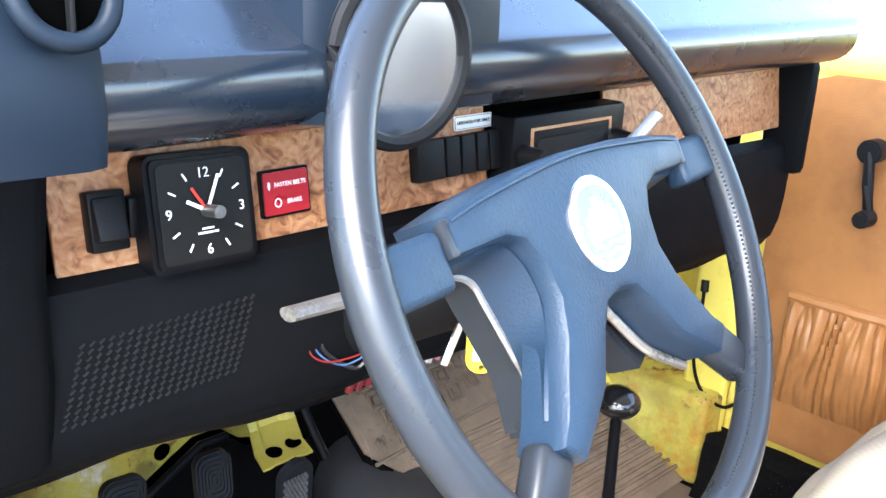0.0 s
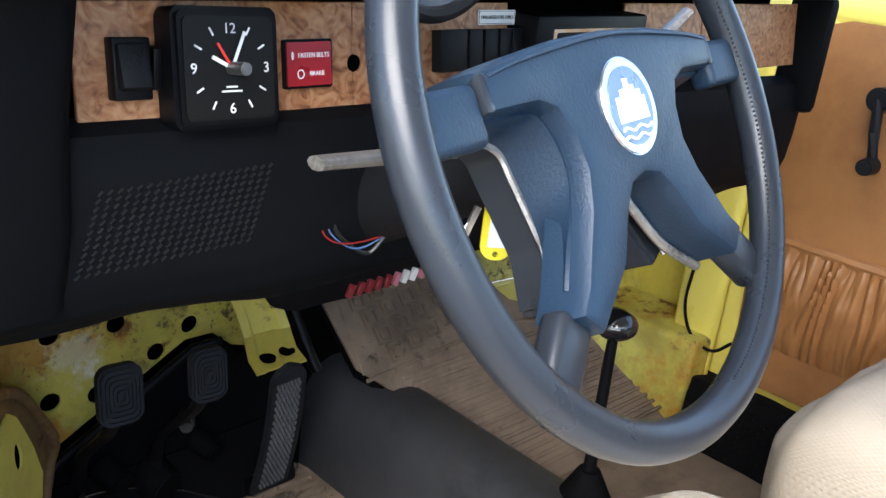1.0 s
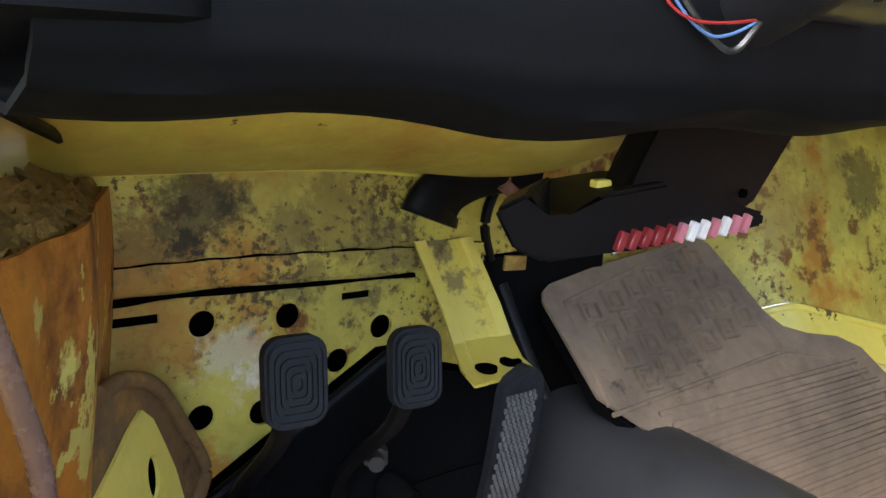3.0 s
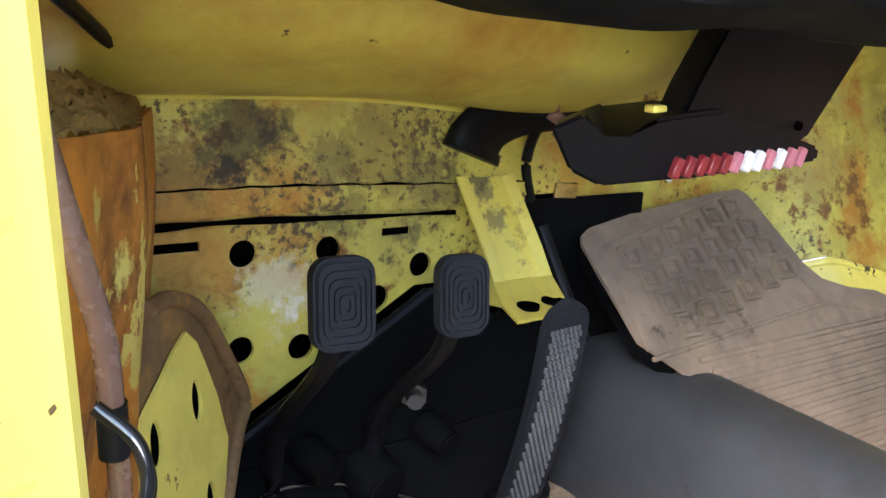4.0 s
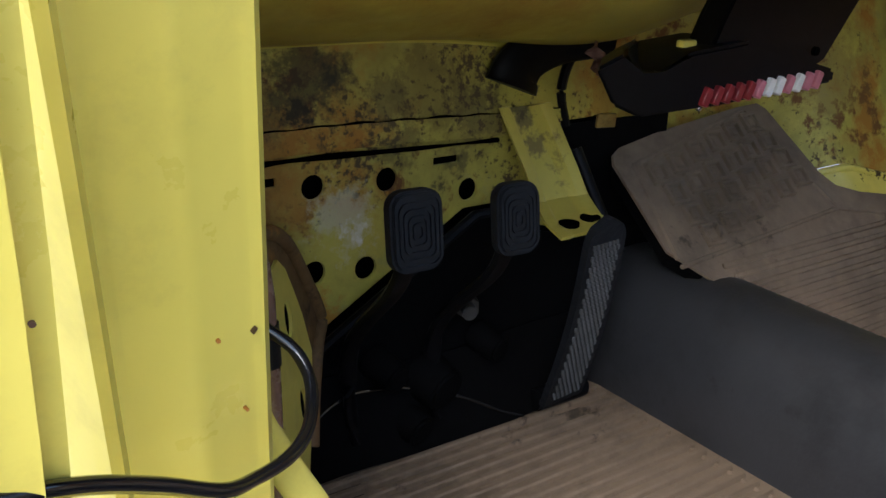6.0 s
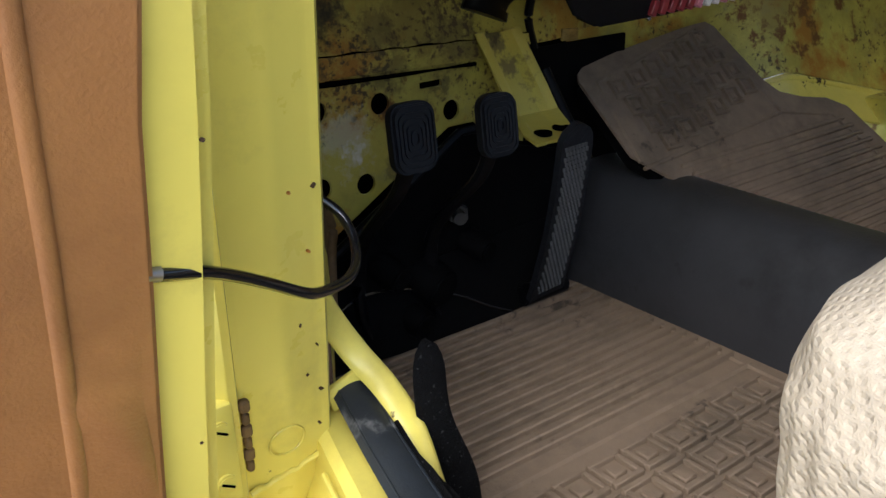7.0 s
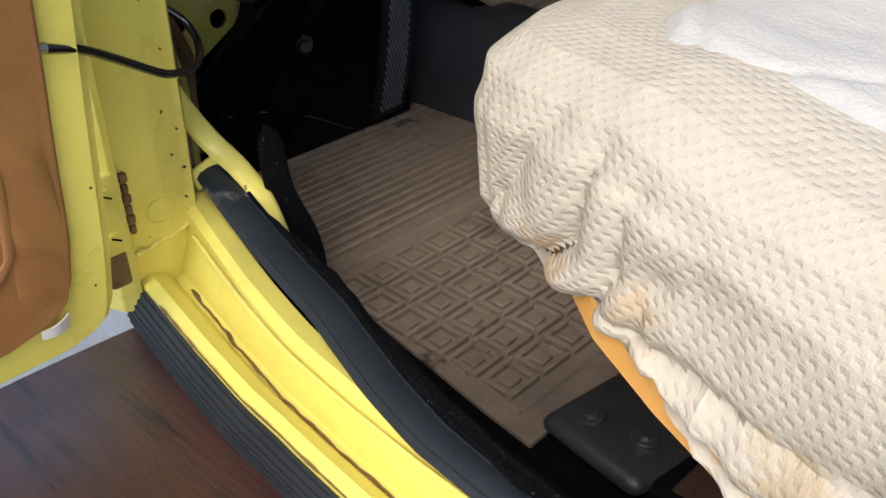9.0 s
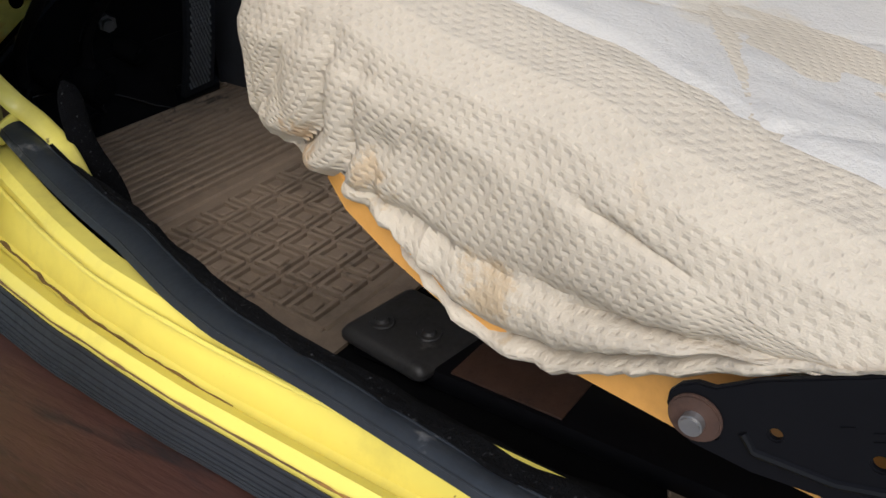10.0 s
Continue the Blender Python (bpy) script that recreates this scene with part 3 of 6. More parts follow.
face = on_flange((-0.466, 0.553, 0.522), (-0.480, 0.534, 0.516), (-0.495, 0.516, 0.506), (-0.513, 0.49, 0.495), (-0.531, 0.468, 0.481), (-0.548, 0.439, 0.432), (-0.56, 0.40, 0.30), (-0.47, 0.48, 0.26), (-0.444, 0.547, 0.342), (-0.428, 0.575, 0.385), (-0.421, 0.588, 0.413), (-0.432, 0.582, 0.455), (-0.444, 0.573, 0.485), (-0.454, 0.565, 0.508))
ovals = on_flange((-0.459, 0.552, 0.467), (-0.506, 0.495, 0.467), (-0.449, 0.549, 0.383), (-0.515, 0.474, 0.412), (-0.432, 0.578, 0.425))
holes = [circle2(x, y, 0.0095, ry=0.0165) for x, y in ovals[:4]]
# near-black discs paint the shade inside the oval holes
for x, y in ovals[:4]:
    part("hole", plate(circle2(x, y, 0.0105, ry=0.0175), [], 0.0003, fm_ @ Matrix.Translation((0, 0, -0.0034))), shade_black, kick)
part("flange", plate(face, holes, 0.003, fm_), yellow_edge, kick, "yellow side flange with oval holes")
# near-black sheet, added behind the flange to keep its holes dark
part("flange_backing", plate([(q[0] * 0.97, q[1] * 0.97) for q in face], [], 0.002, fm_ @ Matrix.Translation((0, 0, -0.014))), shade_black, kick)
rim = [(-0.535, 0.455, 0.540), (-0.504, 0.514, 0.555), (-0.479, 0.544, 0.551), (-0.445, 0.579, 0.527), (-0.416, 0.606, 0.479), (-0.392, 0.629, 0.425), (-0.405, 0.606, 0.405), (-0.425, 0.575, 0.37), (-0.436, 0.551, 0.335), (-0.45, 0.50, 0.26)]
rust = on_flange(*rim[1:]) + on_flange((-0.56, 0.41, 0.27), (-0.555, 0.43, 0.44), (-0.535, 0.465, 0.50))
part("rusted_side", plate(rust, [], 0.003, fm_ @ Matrix.Translation((0, 0, -0.004))), rim_rust, kick, "rust stained side plate behind the flange")
part("welded_rim", tube(bmesh.new(), [fm_ @ Vector((*on_flange(q)[0], -0.002)) for q in smooth_line(rim[1:-1])], 0.0065, 10), rim_rust, kick, "rust stained welded rim")
lm = thing("wiring_loom", "clear plastic sleeved wiring loom behind the pillar", "wiring loom", (-0.61, 0.24, 0.5))
clear_sleeve = material("plastic_sleeve", (0.17, 0.095, 0.07), 0.25, vary=0.25, scale=30, bump=0.05)
LOOM = smooth_line([(-0.62, 0.30, 0.79), (-0.613, 0.30, 0.738), (-0.610, 0.30, 0.714), (-0.602, 0.30, 0.682), (-0.593, 0.30, 0.647), (-0.585, 0.302, 0.613), (-0.582, 0.305, 0.575), (-0.578, 0.312, 0.545), (-0.570, 0.33, 0.42)])
part("sleeve", tube(bmesh.new(), LOOM, lambda t: 0.0062 - 0.0012 * t, 12), clear_sleeve, lm)
part("tape", tube(bmesh.new(), [(-0.5828, 0.304, 0.588), (-0.5815, 0.3055, 0.563)], 0.0066, 12), black_plastic, lm, "black tape band")

tagged(part("wall_left", sheet(bmesh.new(), lambda u, v: (-0.640 + 0.072 * u, 0.30 + 0.39 * u + 0.05 * max(0.0, 0.2 - v) / 0.2 * (1 - u), 0.25 + 0.83 * v), 12, 16, 0.006), yellow_sheet), "yellow painted cowl side with rust at its seams", "cowl side", kind="structure")

# ---- right side of the cabin ----
tagged(part("wall_right", sheet(bmesh.new(), lambda u, v: (0.725 + 0.045 * u + 0.03 * v * u, 0.30 + (0.31 + 0.15 * v) * u, 0.36 + 0.51 * v), 10, 10, 0.006), yellow_sheet), "yellow painted side panel of the passenger footwell", "cowl side", kind="structure")
bm = boxed((0.668, 0.465, 0.335), (0.136, 0.24, 0.17), bevel=0.012, seg=3)
box(bm, (0.668, -0.41, 0.30), (0.136, 1.51, 0.10), bevel=0.012, seg=3)
tagged(part("sill_right", bm, yellow_worn), "yellow passenger door sill with chipped paint", "sill", kind="structure")

def sill_cover_at(u, v):
    """Carpet over the inner face and the top of the passenger sill."""
    y = 0.335 - 1.3 * u
    pr = [(0.560, 0.252), (0.580, 0.29), (0.590, 0.325), (0.594, 0.350), (0.604, 0.359), (0.625, 0.361), (0.648, 0.360)]
    f = v * 6
    i = min(int(f), 5)
    x, z = (pr[i][k] + (pr[i + 1][k] - pr[i][k]) * (f - i) for k in (0, 1))
    w = Vector((x * 22, y * 14, z * 22))
    return (x + 0.004 * noise.noise(w), y + 0.012 * noise.noise(Vector((v * 4, 1, 2))), z + 0.003 * noise.noise(w * 2))


sc = thing("sill_carpet", "black carpet over the passenger door sill", "carpet", (0.60, -0.2, 0.25))
part("carpet_strip", sheet(bmesh.new(), sill_cover_at, 60, 18, 0.005), carpet_black, sc)

# ---- tunnel ----
def tunnel_at(u, v):
    a = math.pi * (v * 1.0)
    y = 0.655 - 1.5 * u
    w = 0.082
    h = 0.160 + 0.006 * max(0.0, min(1.0, (y - 0.3) / 0.3))
    return (0.066 - w * math.copysign(abs(math.cos(a)) ** 0.75, math.cos(a)), y, 0.245 + h * math.sin(a) ** 0.7)


tun = tagged(part("tunnel", sheet(bmesh.new(), tunnel_at, 40, 28, 0.003), tunnel_rubber), "black rubber covered centre tunnel", "tunnel", kind="structure")

# ---- driver floor mat ----
def rubber_mat(name, label, outline, place, ribs, squares, lines):
    """outline in mat coordinates; ribs and squares stand proud of the sheet."""
    ob = thing(name, label, "floor mat", place @ Vector((0, 0, 0)))
    bm = plate(outline, [], 0.004, place)
    part("sheet", bm, mat_rubber, ob)
    for kind, items in (("rib", ribs), ("square_rib", squares)):
        first = None
        for it in items:
            x, y = it[0], it[1]
            if first is None:
                bm = bmesh.new()
                if kind == "rib":
                    tall = 0.009 if it[3] > 0.0075 else 0.006
                    box(bm, (0, 0, 0.0025 if tall > 0.008 else 0.0012), (it[2], it[3], tall), bevel=0.0018, seg=1)
                else:
                    sz, w = it[2], it[3]
                    for dx, dy, a, b in ((0, sz / 2, sz + w, w), (0, -sz / 2, sz + w, w), (sz / 2, 0, w, sz - w), (-sz / 2, 0, w, sz - w)):
                        box(bm, (dx, dy, 0.002), (a, b, 0.008), bevel=0.001, seg=1)
                    box(bm, (0, 0, 0.0012), (sz * 0.50, sz * 0.50, 0.006), bevel=0.0015, seg=1)
                first = part(kind, bm, mat_rubber, ob)
                pc = first
            else:
                pc = new(kind, first.data)
                pc.parent = ob
                pc.matrix_parent_inverse = ob.matrix_world.inverted()
            pc.matrix_basis = place @ Matrix.Translation((x, y, 0))
    bm = bmesh.new()
    for p, q, w in lines:
        tube(bm, [(*p, 0.0005), (*q, 0.0005)], w, 6)
    bmesh.ops.transform(bm, matrix=place, verts=bm.verts)
    part("border", bm, mat_rubber, ob)
    return ob


ribs = [(-0.222, 0.352 + 0.0172 * i, 0.39 - 0.0055 * i, 0.0085) for i in range(17)]
squares = [(-0.435 + 0.0455 * i, 0.055 + 0.0455 * j, 0.034, 0.006) for i in range(9) for j in range(6)]
out = [(-0.487, -0.014), (-0.345, -0.012), (-0.02, 0.0), (-0.014, 0.30), (-0.013, 0.60), (-0.022, 0.648), (-0.05, 0.660), (-0.20, 0.657), (-0.320, 0.660), (-0.345, 0.652), (-0.372, 0.58), (-0.441, 0.361), (-0.452, 0.242), (-0.481, 0.043)]
rubber_mat("driver_floor_mat", "dirty beige ribbed rubber floor mat", out, Matrix.Translation((0, 0, 0.251)), ribs, squares,
           [((-0.43, 0.326), (-0.03, 0.326), 0.004), ((-0.46, 0.018), (-0.03, 0.026), 0.004), ((-0.462, 0.018), (-0.432, 0.326), 0.003), ((-0.035, 0.03), (-0.035, 0.63), 0.003)])

# ---- passenger floor mat, sloping up the footboard ----
slope = facing((0.0, 0.65, 0.54), (1, 0, 0), (0, 1, 1))
out = [(-0.002, -0.018), (0.004, -0.006), (0.018, 0.002), (0.10, 0.017), (0.26, 0.036), (0.300, 0.038), (0.312, 0.028), (0.342, -0.078), (0.360, -0.103), (0.40, -0.120), (0.455, -0.133), (0.49, -0.156), (0.525, -0.24), (0.60, -0.40), (0.16, -0.40), (0.10, -0.30), (0.060, -0.19), (0.010, -0.138)]
sq = [(0.056 + 0.0415 * i + 0.011 * j, -0.041 + 0.0100 * i - 0.030 * j, 0.025, 0.004) for i in range(6) for j in range(4)]
rb = [(0.27 + 0.011 * i, -0.172 - 0.0155 * i, 0.38, 0.007) for i in range(14)]
pm = rubber_mat("passenger_floor_mat", "dusty beige rubber floor mat on the sloping footboard", out, slope, rb, sq,
                [((0.026, -0.024), (0.266, 0.030), 0.003), ((0.266, 0.030), (0.335, -0.136), 0.003), ((0.018, -0.160), (0.335, -0.136), 0.003), ((0.026, -0.024), (0.018, -0.15), 0.003), ((0.335, -0.136), (0.44, -0.162), 0.003), ((0.44, -0.162), (0.52, -0.32), 0.003)])
part("heel_sheet", boxed((0.375, 0.16, 0.252), (0.43, 0.44, 0.006), bevel=0.002), mat_rubber, pm, "flat heel part of the mat")
bm = plate([(0.16 + (x - 0.16) * 0.98, -0.2 + (y + 0.2) * 0.96) for x, y in out], [], 0.012, slope @ Matrix.Translation((0.002, -0.004, -0.010)))
tagged(part("footboard", bm, black_mat), "black sloping passenger footboard", "footboard", kind="structure")

# ---- bracket on the toe board ----
br = thing("pedal_stop_bracket", "yellow pressed steel bracket on the toe board", "bracket", (-0.13, 0.6, 0.5))


def bracket_at(u, v):
    pts = [(-0.150, 0.645, 0.606), (-0.138, 0.638, 0.580), (-0.120, 0.626, 0.538), (-0.117, 0.606, 0.508), (-0.133, 0.565, 0.498), (-0.140, 0.530, 0.495)]
    f = u * 5
    i = min(int(f), 4)
    p = Vector(pts[i]).lerp(Vector(pts[i + 1]), f - i)
    w = 0.034 + 0.004 * u
    lip = 0.017 * max(0.0, min(1.0, (abs(v - 0.5) - 0.24) / 0.10)) * max(0.0, 1 - 0.75 * u)
    return p + Vector(((v - 0.5) * 2 * w, -lip, lip * 0.3))


part("strap", sheet(bmesh.new(), bracket_at, 40, 30, 0.003), bracket_paint, br)
# strap is not pierced: near-black discs paint the shade of two holes
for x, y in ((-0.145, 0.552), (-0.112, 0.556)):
    part("hole", cyl(bmesh.new(), (x, y, 0.4975), (x, y, 0.503), 0.011, seg=18), shade_black, br)

# ---- pedals ----
def pedal(name, label, c, w, h, foot):
    ob = thing(name, label, "pedal", foot)
    m = facing(c, (1, -0.06, 0), (0.05, 0.12, 1)) @ Matrix.Rotation(0, 4, "X")
    bm = plate(round_rect(w, h, 0.014), [], 0.014, m)
    bmesh.ops.bevel(bm, geom=[e for e in bm.edges if e.calc_face_angle(0) > 0.9], offset=0.002, segments=2, affect="EDGES")
    pad = part("pad", bm, pedal_rubber, ob)
    for k in range(5):
        f = 1 - 0.17 * (k + 0.6)
        bm = plate(round_rect(w * f, h * f, 0.010 * f + 0.002), [round_rect(w * f - 0.005, h * f - 0.005, 0.008 * f + 0.001)], 0.003, m @ Matrix.Translation((0, 0, 0.0022)))
        part("ridge", bm, pedal_rubber, pad)
    c = Vector(c)
    bm = tube(bmesh.new(), smooth_line([c + Vector((0, 0.012, -0.01)), c + Vector((0.002, 0.035, -0.06)), c.lerp(Vector(foot), 0.6) + Vector((0, 0.05, 0)), foot]), 0.010, 8, flat=0.6)
    part("arm", bm, black_paint, ob)
    return ob


pedal("clutch_pedal", "black ribbed rubber clutch pedal", (-0.381, 0.471, 0.556), 0.048, 0.067, (-0.365, 0.612, 0.285))
pedal("brake_pedal", "black ribbed rubber brake pedal", (-0.276, 0.473, 0.549), 0.044, 0.064, (-0.265, 0.612, 0.285))
gas = thing("accelerator_pedal", "long black accelerator pedal with dimpled tread", "pedal", (-0.10, 0.58, 0.26))


def gas_at(u, v):
    a, b = Vector((-0.166, 0.480, 0.533)), Vector((-0.112, 0.585, 0.278))
    p = a.lerp(b, u)
    w = 0.026 + 0.006 * u
    if u < 0.1:
        w *= math.sqrt(max(0.02, 1 - ((0.1 - u) / 0.1) ** 2))
    return p + Vector((v - 0.5, (v - 0.5) * 0.1, 0)) * 2 * w + Vector((0, -0.008 * math.sin(u * 3.14), 0))


tread = part("tread", sheet(bmesh.new(), gas_at, 30, 8, 0.008), pedal_rubber, gas)
# small tread blocks, paler than the pedal rubber
bm = bmesh.new()
for i in range(34):
    for j in range(7):
        p = Vector(gas_at(0.10 + 0.86 * i / 34, 0.14 + 0.72 * (j + 0.5 * (i % 2)) / 7))
        box(bm, p + Vector((0, -0.908, -0.418)) * 0.0098, (0.0030, 0.0016, 0.0044))
part("tread_pattern", bm, tread_pale, tread)
part("hinge", cyl(bmesh.new(), (-0.135, 0.60, 0.272), (-0.06, 0.60, 0.272), 0.014, bevel=0.002), black_paint, gas)
bolt = thing("pedal_stop_bolt", "grimy steel stop bolt between the pedals", "bolt", (-0.245, 0.60, 0.40))
part("shank", cyl(bmesh.new(), (-0.215, 0.635, 0.405), (-0.235, 0.595, 0.405), 0.008, bevel=0.001), grimy_steel, bolt)
part("nut", cyl(bmesh.new(), (-0.222, 0.62, 0.405), (-0.228, 0.608, 0.405), 0.013, seg=6), grimy_steel, bolt)

# ---- dashboard ----
DY = 0.222
dash = thing("dashboard", "dark padded dashboard with burl wood trim", "dashboard", (0, 0.3, 0.8))
for x0, x1 in ((-0.535, -0.2985), (-0.298, -0.105), (0.09, 0.255), (0.258, 0.515)):
    bm = boxed(((x0 + x1) / 2, 0.2185, 0.9425), (x1 - x0, 0.004, 0.077), rot=Matrix.Rotation(radians(-9), 4, "X"), bevel=0.0008, seg=1)
    part("wood_trim", bm, wood, dash, "reddish burl wood trim panel")


def lower_at(u, v):
    x = -0.60 + 1.03 * u
    pr = [(0.216, 0.918), (0.198, 0.910), (0.192, 0.88), (0.193, 0.84), (0.196, 0.81), (0.203, 0.79), (0.215, 0.778), (0.25, 0.766), (0.33, 0.769), (0.37, 0.82)]
    f = v * 9
    i = min(int(f), 8)
    y, z = (pr[i][k] + (pr[i + 1][k] - pr[i][k]) * (f - i) for k in (0, 1))
    sag = max(0.0, min(1.0, (x + 0.50) / 0.10)) * 0.010 + 0.003 * math.sin(x * 31) * (i > 5)
    return (x, y, z - sag * max(0.0, min(1.0, (0.815 - z) / 0.04)))


part("backing_panel", boxed((-0.06, 0.240, 0.90), (1.04, 0.008, 0.20)), shade_black, dash, "dark panel behind the trim")
part("lower_panel", sheet(bmesh.new(), lower_at, 60, 36, 0.004), lower_vinyl, dash, "black lower dash panel")


PADLINE = smooth_line([(0, 0.235, 0.985), (0, 0.165, 0.994), (0, 0.138, 1.006), (0, 0.128, 1.024), (0, 0.130, 1.044), (0, 0.150, 1.060), (0, 0.25, 1.118), (0, 0.36, 1.128), (0, 0.44, 1.10)], 6)


def pad_at(u, v):
    q = PADLINE[min(len(PADLINE) - 1, int(round(v * (len(PADLINE) - 1))))]
    return (-0.63 + 1.14 * u, q.y, q.z)


pod = rings_mesh(bmesh.new(), [[(x, 0.122 + k, 1.002), (x, 0.118 + k, 1.03), (x, 0.122 + k, 1.06), (x, 0.135 + k, 1.10), (x, 0.20, 1.128), (x, 0.34, 1.135), (x, 0.34, 1.0)] for x, k in ((-0.66, 0.004), (-0.62, 0.0), (-0.545, 0.0), (-0.533, 0.006), (-0.525, 0.03))])
part("vent_pod", pod, hood_vinyl, dash)
pod = rings_mesh(bmesh.new(), [[(x, 0.134 + k, 1.002), (x, 0.130 + k, 1.03), (x, 0.132 + k, 1.08), (x, 0.14 + k, 1.12), (x, 0.22, 1.142), (x, 0.36, 1.142), (x, 0.36, 1.0)] for x, k in ((-0.392, 0.03), (-0.388, 0.008), (-0.378, 0.001), (-0.20, 0.001), (-0.188, 0.010), (-0.178, 0.035))])
part("gauge_hood", pod, hood_vinyl, dash, "dark hood round the gauge")
part("upper_pad", sheet(bmesh.new(), pad_at, 40, len(PADLINE) - 1, 0.004), dash_vinyl, dash, "dark blue-black padded dash top")
bm = rings_mesh(bmesh.new(), [[(x, 0.155 + k, 1.01), (x, 0.172 + k, 0.93), (x, 0.172 + k, 0.86), (x, 0.186 + k, 0.80), (x, 0.26, 0.785), (x, 0.26, 1.01)] for x, k in ((-0.66, 0.0), (-0.60, 0.0), (-0.56, 0.004), (-0.548, 0.014), (-0.543, 0.035))])
left_cheek = part("end_cheek", bm, lower_vinyl, dash)
bm = boxed((0.528, 0.205, 0.92), (0.026, 0.06, 0.15), bevel=0.010)
part("end_cheek", bm, lower_vinyl, dash)
# raised paler ticks stand for the light on the holes' edges
bm = bmesh.new()
for i in range(20):
    for j in range(12):
        x, z = -0.528 + 0.0065 * i - 0.0013 * j, 0.876 + 0.0003 * i - 0.0049 * j
        y = 0.192 + (0.001 * (0.88 - z) / 0.04 if z > 0.84 else 0.001 + 0.004 * (0.84 - z) / 0.04)
        box(bm, (x, y - 0.0004, z), (0.0042, 0.002, 0.0016), rot=Matrix.Rotation(radians(-38), 4, "Y"))
part("speaker_grille", bm, grille_lit_edges, dash, "speaker grille with its holes drawn as paler lit-edge ticks")

# clock
clock = thing("clock", "square black dashboard clock with white markings", "clock", (-0.43, 0.2, 0.94))
cm = facing((-0.431, 0.190, 0.942), (1, 0, 0), (0, 0.16, 1)) @ Matrix.Scale(0.94, 4)
bm = plate(round_rect(0.083, 0.083, 0.008), [], 0.028, cm)
bmesh.ops.bevel(bm, geom=[e for e in bm.edges if e.calc_face_angle(0) > 0.9], offset=0.003, segments=2, affect="EDGES")
part("housing", bm, black_paint, clock)
part("face", plate(round_rect(0.070, 0.070, 0.005), [], 0.001, cm @ Matrix.Translation((0, 0, 0.0012))), black_ink, clock)
for k in range(12):
    a = radians(90 - 30 * k)
    if k % 3:
        bm = boxed((0.0285 * math.cos(a), 0.0285 * math.sin(a), 0.002), (0.006, 0.0012, 0.0006), rot=Matrix.Rotation(a, 4, "Z"))
        bmesh.ops.transform(bm, matrix=cm, verts=bm.verts)
        part("tick", bm, white_ink, clock)
for txt, px, py in (("12", 0, 0.0265), ("3", 0.0285, 0), ("6", 0, -0.0275), ("9", -0.0285, 0)):
    lettering(txt, 0.010, white_ink, cm @ Matrix.Translation((px, py, 0.002)), "numeral", clock)
for nm, ang, ln, wd, mt in (("hour_hand", 152, 0.017, 0.0026, white_ink), ("minute_hand", 66, 0.027, 0.0022, white_ink), ("alarm_hand", 122, 0.020, 0.0018, red_ink)):
    a = radians(ang)
    bm = boxed((ln / 2 * math.cos(a), ln / 2 * math.sin(a), 0.0034), (ln, wd, 0.0008), rot=Matrix.Rotation(a, 4, "Z"))
    bmesh.ops.transform(bm, matrix=cm, verts=bm.verts)
    part(nm, bm, mt, clock)
for py, w_ in ((-0.0125, 0.009), (-0.0155, 0.016)):
    bm = boxed((0, py, 0.0019), (w_, 0.0013, 0.0004))
    bmesh.ops.transform(bm, matrix=cm, verts=bm.verts)
    part("inscription", bm, white_ink, clock)
bm = cyl(bmesh.new(), (0, 0, 0.001), (0, 0, 0.022), 0.0045, bevel=0.001)
bmesh.ops.transform(bm, matrix=cm, verts=bm.verts)
part("knob", bm, steel_dull, clock)

# rocker switch and warning plate
sw = thing("rocker_switch", "black rocker switch on the wood trim", "switch", (-0.507, 0.21, 0.94))
part("frame", boxed((-0.509, 0.211, 0.940), (0.030, 0.014, 0.046), rot=Matrix.Rotation(radians(-9), 4, "X"), bevel=0.002), black_paint, sw)
part("rocker", boxed((-0.510, 0.203, 0.943), (0.024, 0.012, 0.034), rot=Matrix.Rotation(radians(-22), 4, "X"), bevel=0.003), black_plastic, sw)
part("side_button", boxed((-0.4875, 0.212, 0.940), (0.009, 0.012, 0.032), bevel=0.002), black_paint, sw)
wl = thing("warning_light_plate", "dark red seat belt and brake warning light plate", "warning light", (-0.346, 0.21, 0.94))
wm = facing((-0.3465, 0.2125, 0.938), (1, 0, 0), (0, 0.16, 1))
part("bezel", plate(round_rect(0.047, 0.035, 0.002), [], 0.006, wm), black_paint, wl)
part("lens", plate(round_rect(0.043, 0.031, 0.0015), [], 0.002, wm @ Matrix.Translation((0, 0, 0.0015))), red_plastic, wl)
lettering("FASTEN BELTS", 0.0048, white_ink, wm @ Matrix.Translation((0.004, 0.006, 0.0017)), parent=wl)
lettering("BRAKE", 0.0048, white_ink, wm @ Matrix.Translation((0.007, -0.007, 0.0017)), parent=wl)
bm = plate(circle2(-0.009, -0.007, 0.0034), [circle2(-0.009, -0.007, 0.0026)], 0.0003, wm @ Matrix.Translation((0, 0, 0.0019)))
part("brake_symbol", bm, white_ink, wl)
part("belt_symbol", plate(circle2(-0.0165, 0.006, 0.0012, 8, ry=0.003), [], 0.0003, wm @ Matrix.Translation((0, 0, 0.0019))), white_ink, wl)
# near-black disc on the trim paints the shade of a small hole
part_hole = cyl(bmesh.new(), (-0.298, 0.2145, 0.936), (-0.298, 0.2185, 0.936), 0.0065)
tagged(part("trim_hole", part_hole, shade_black, dash), "")

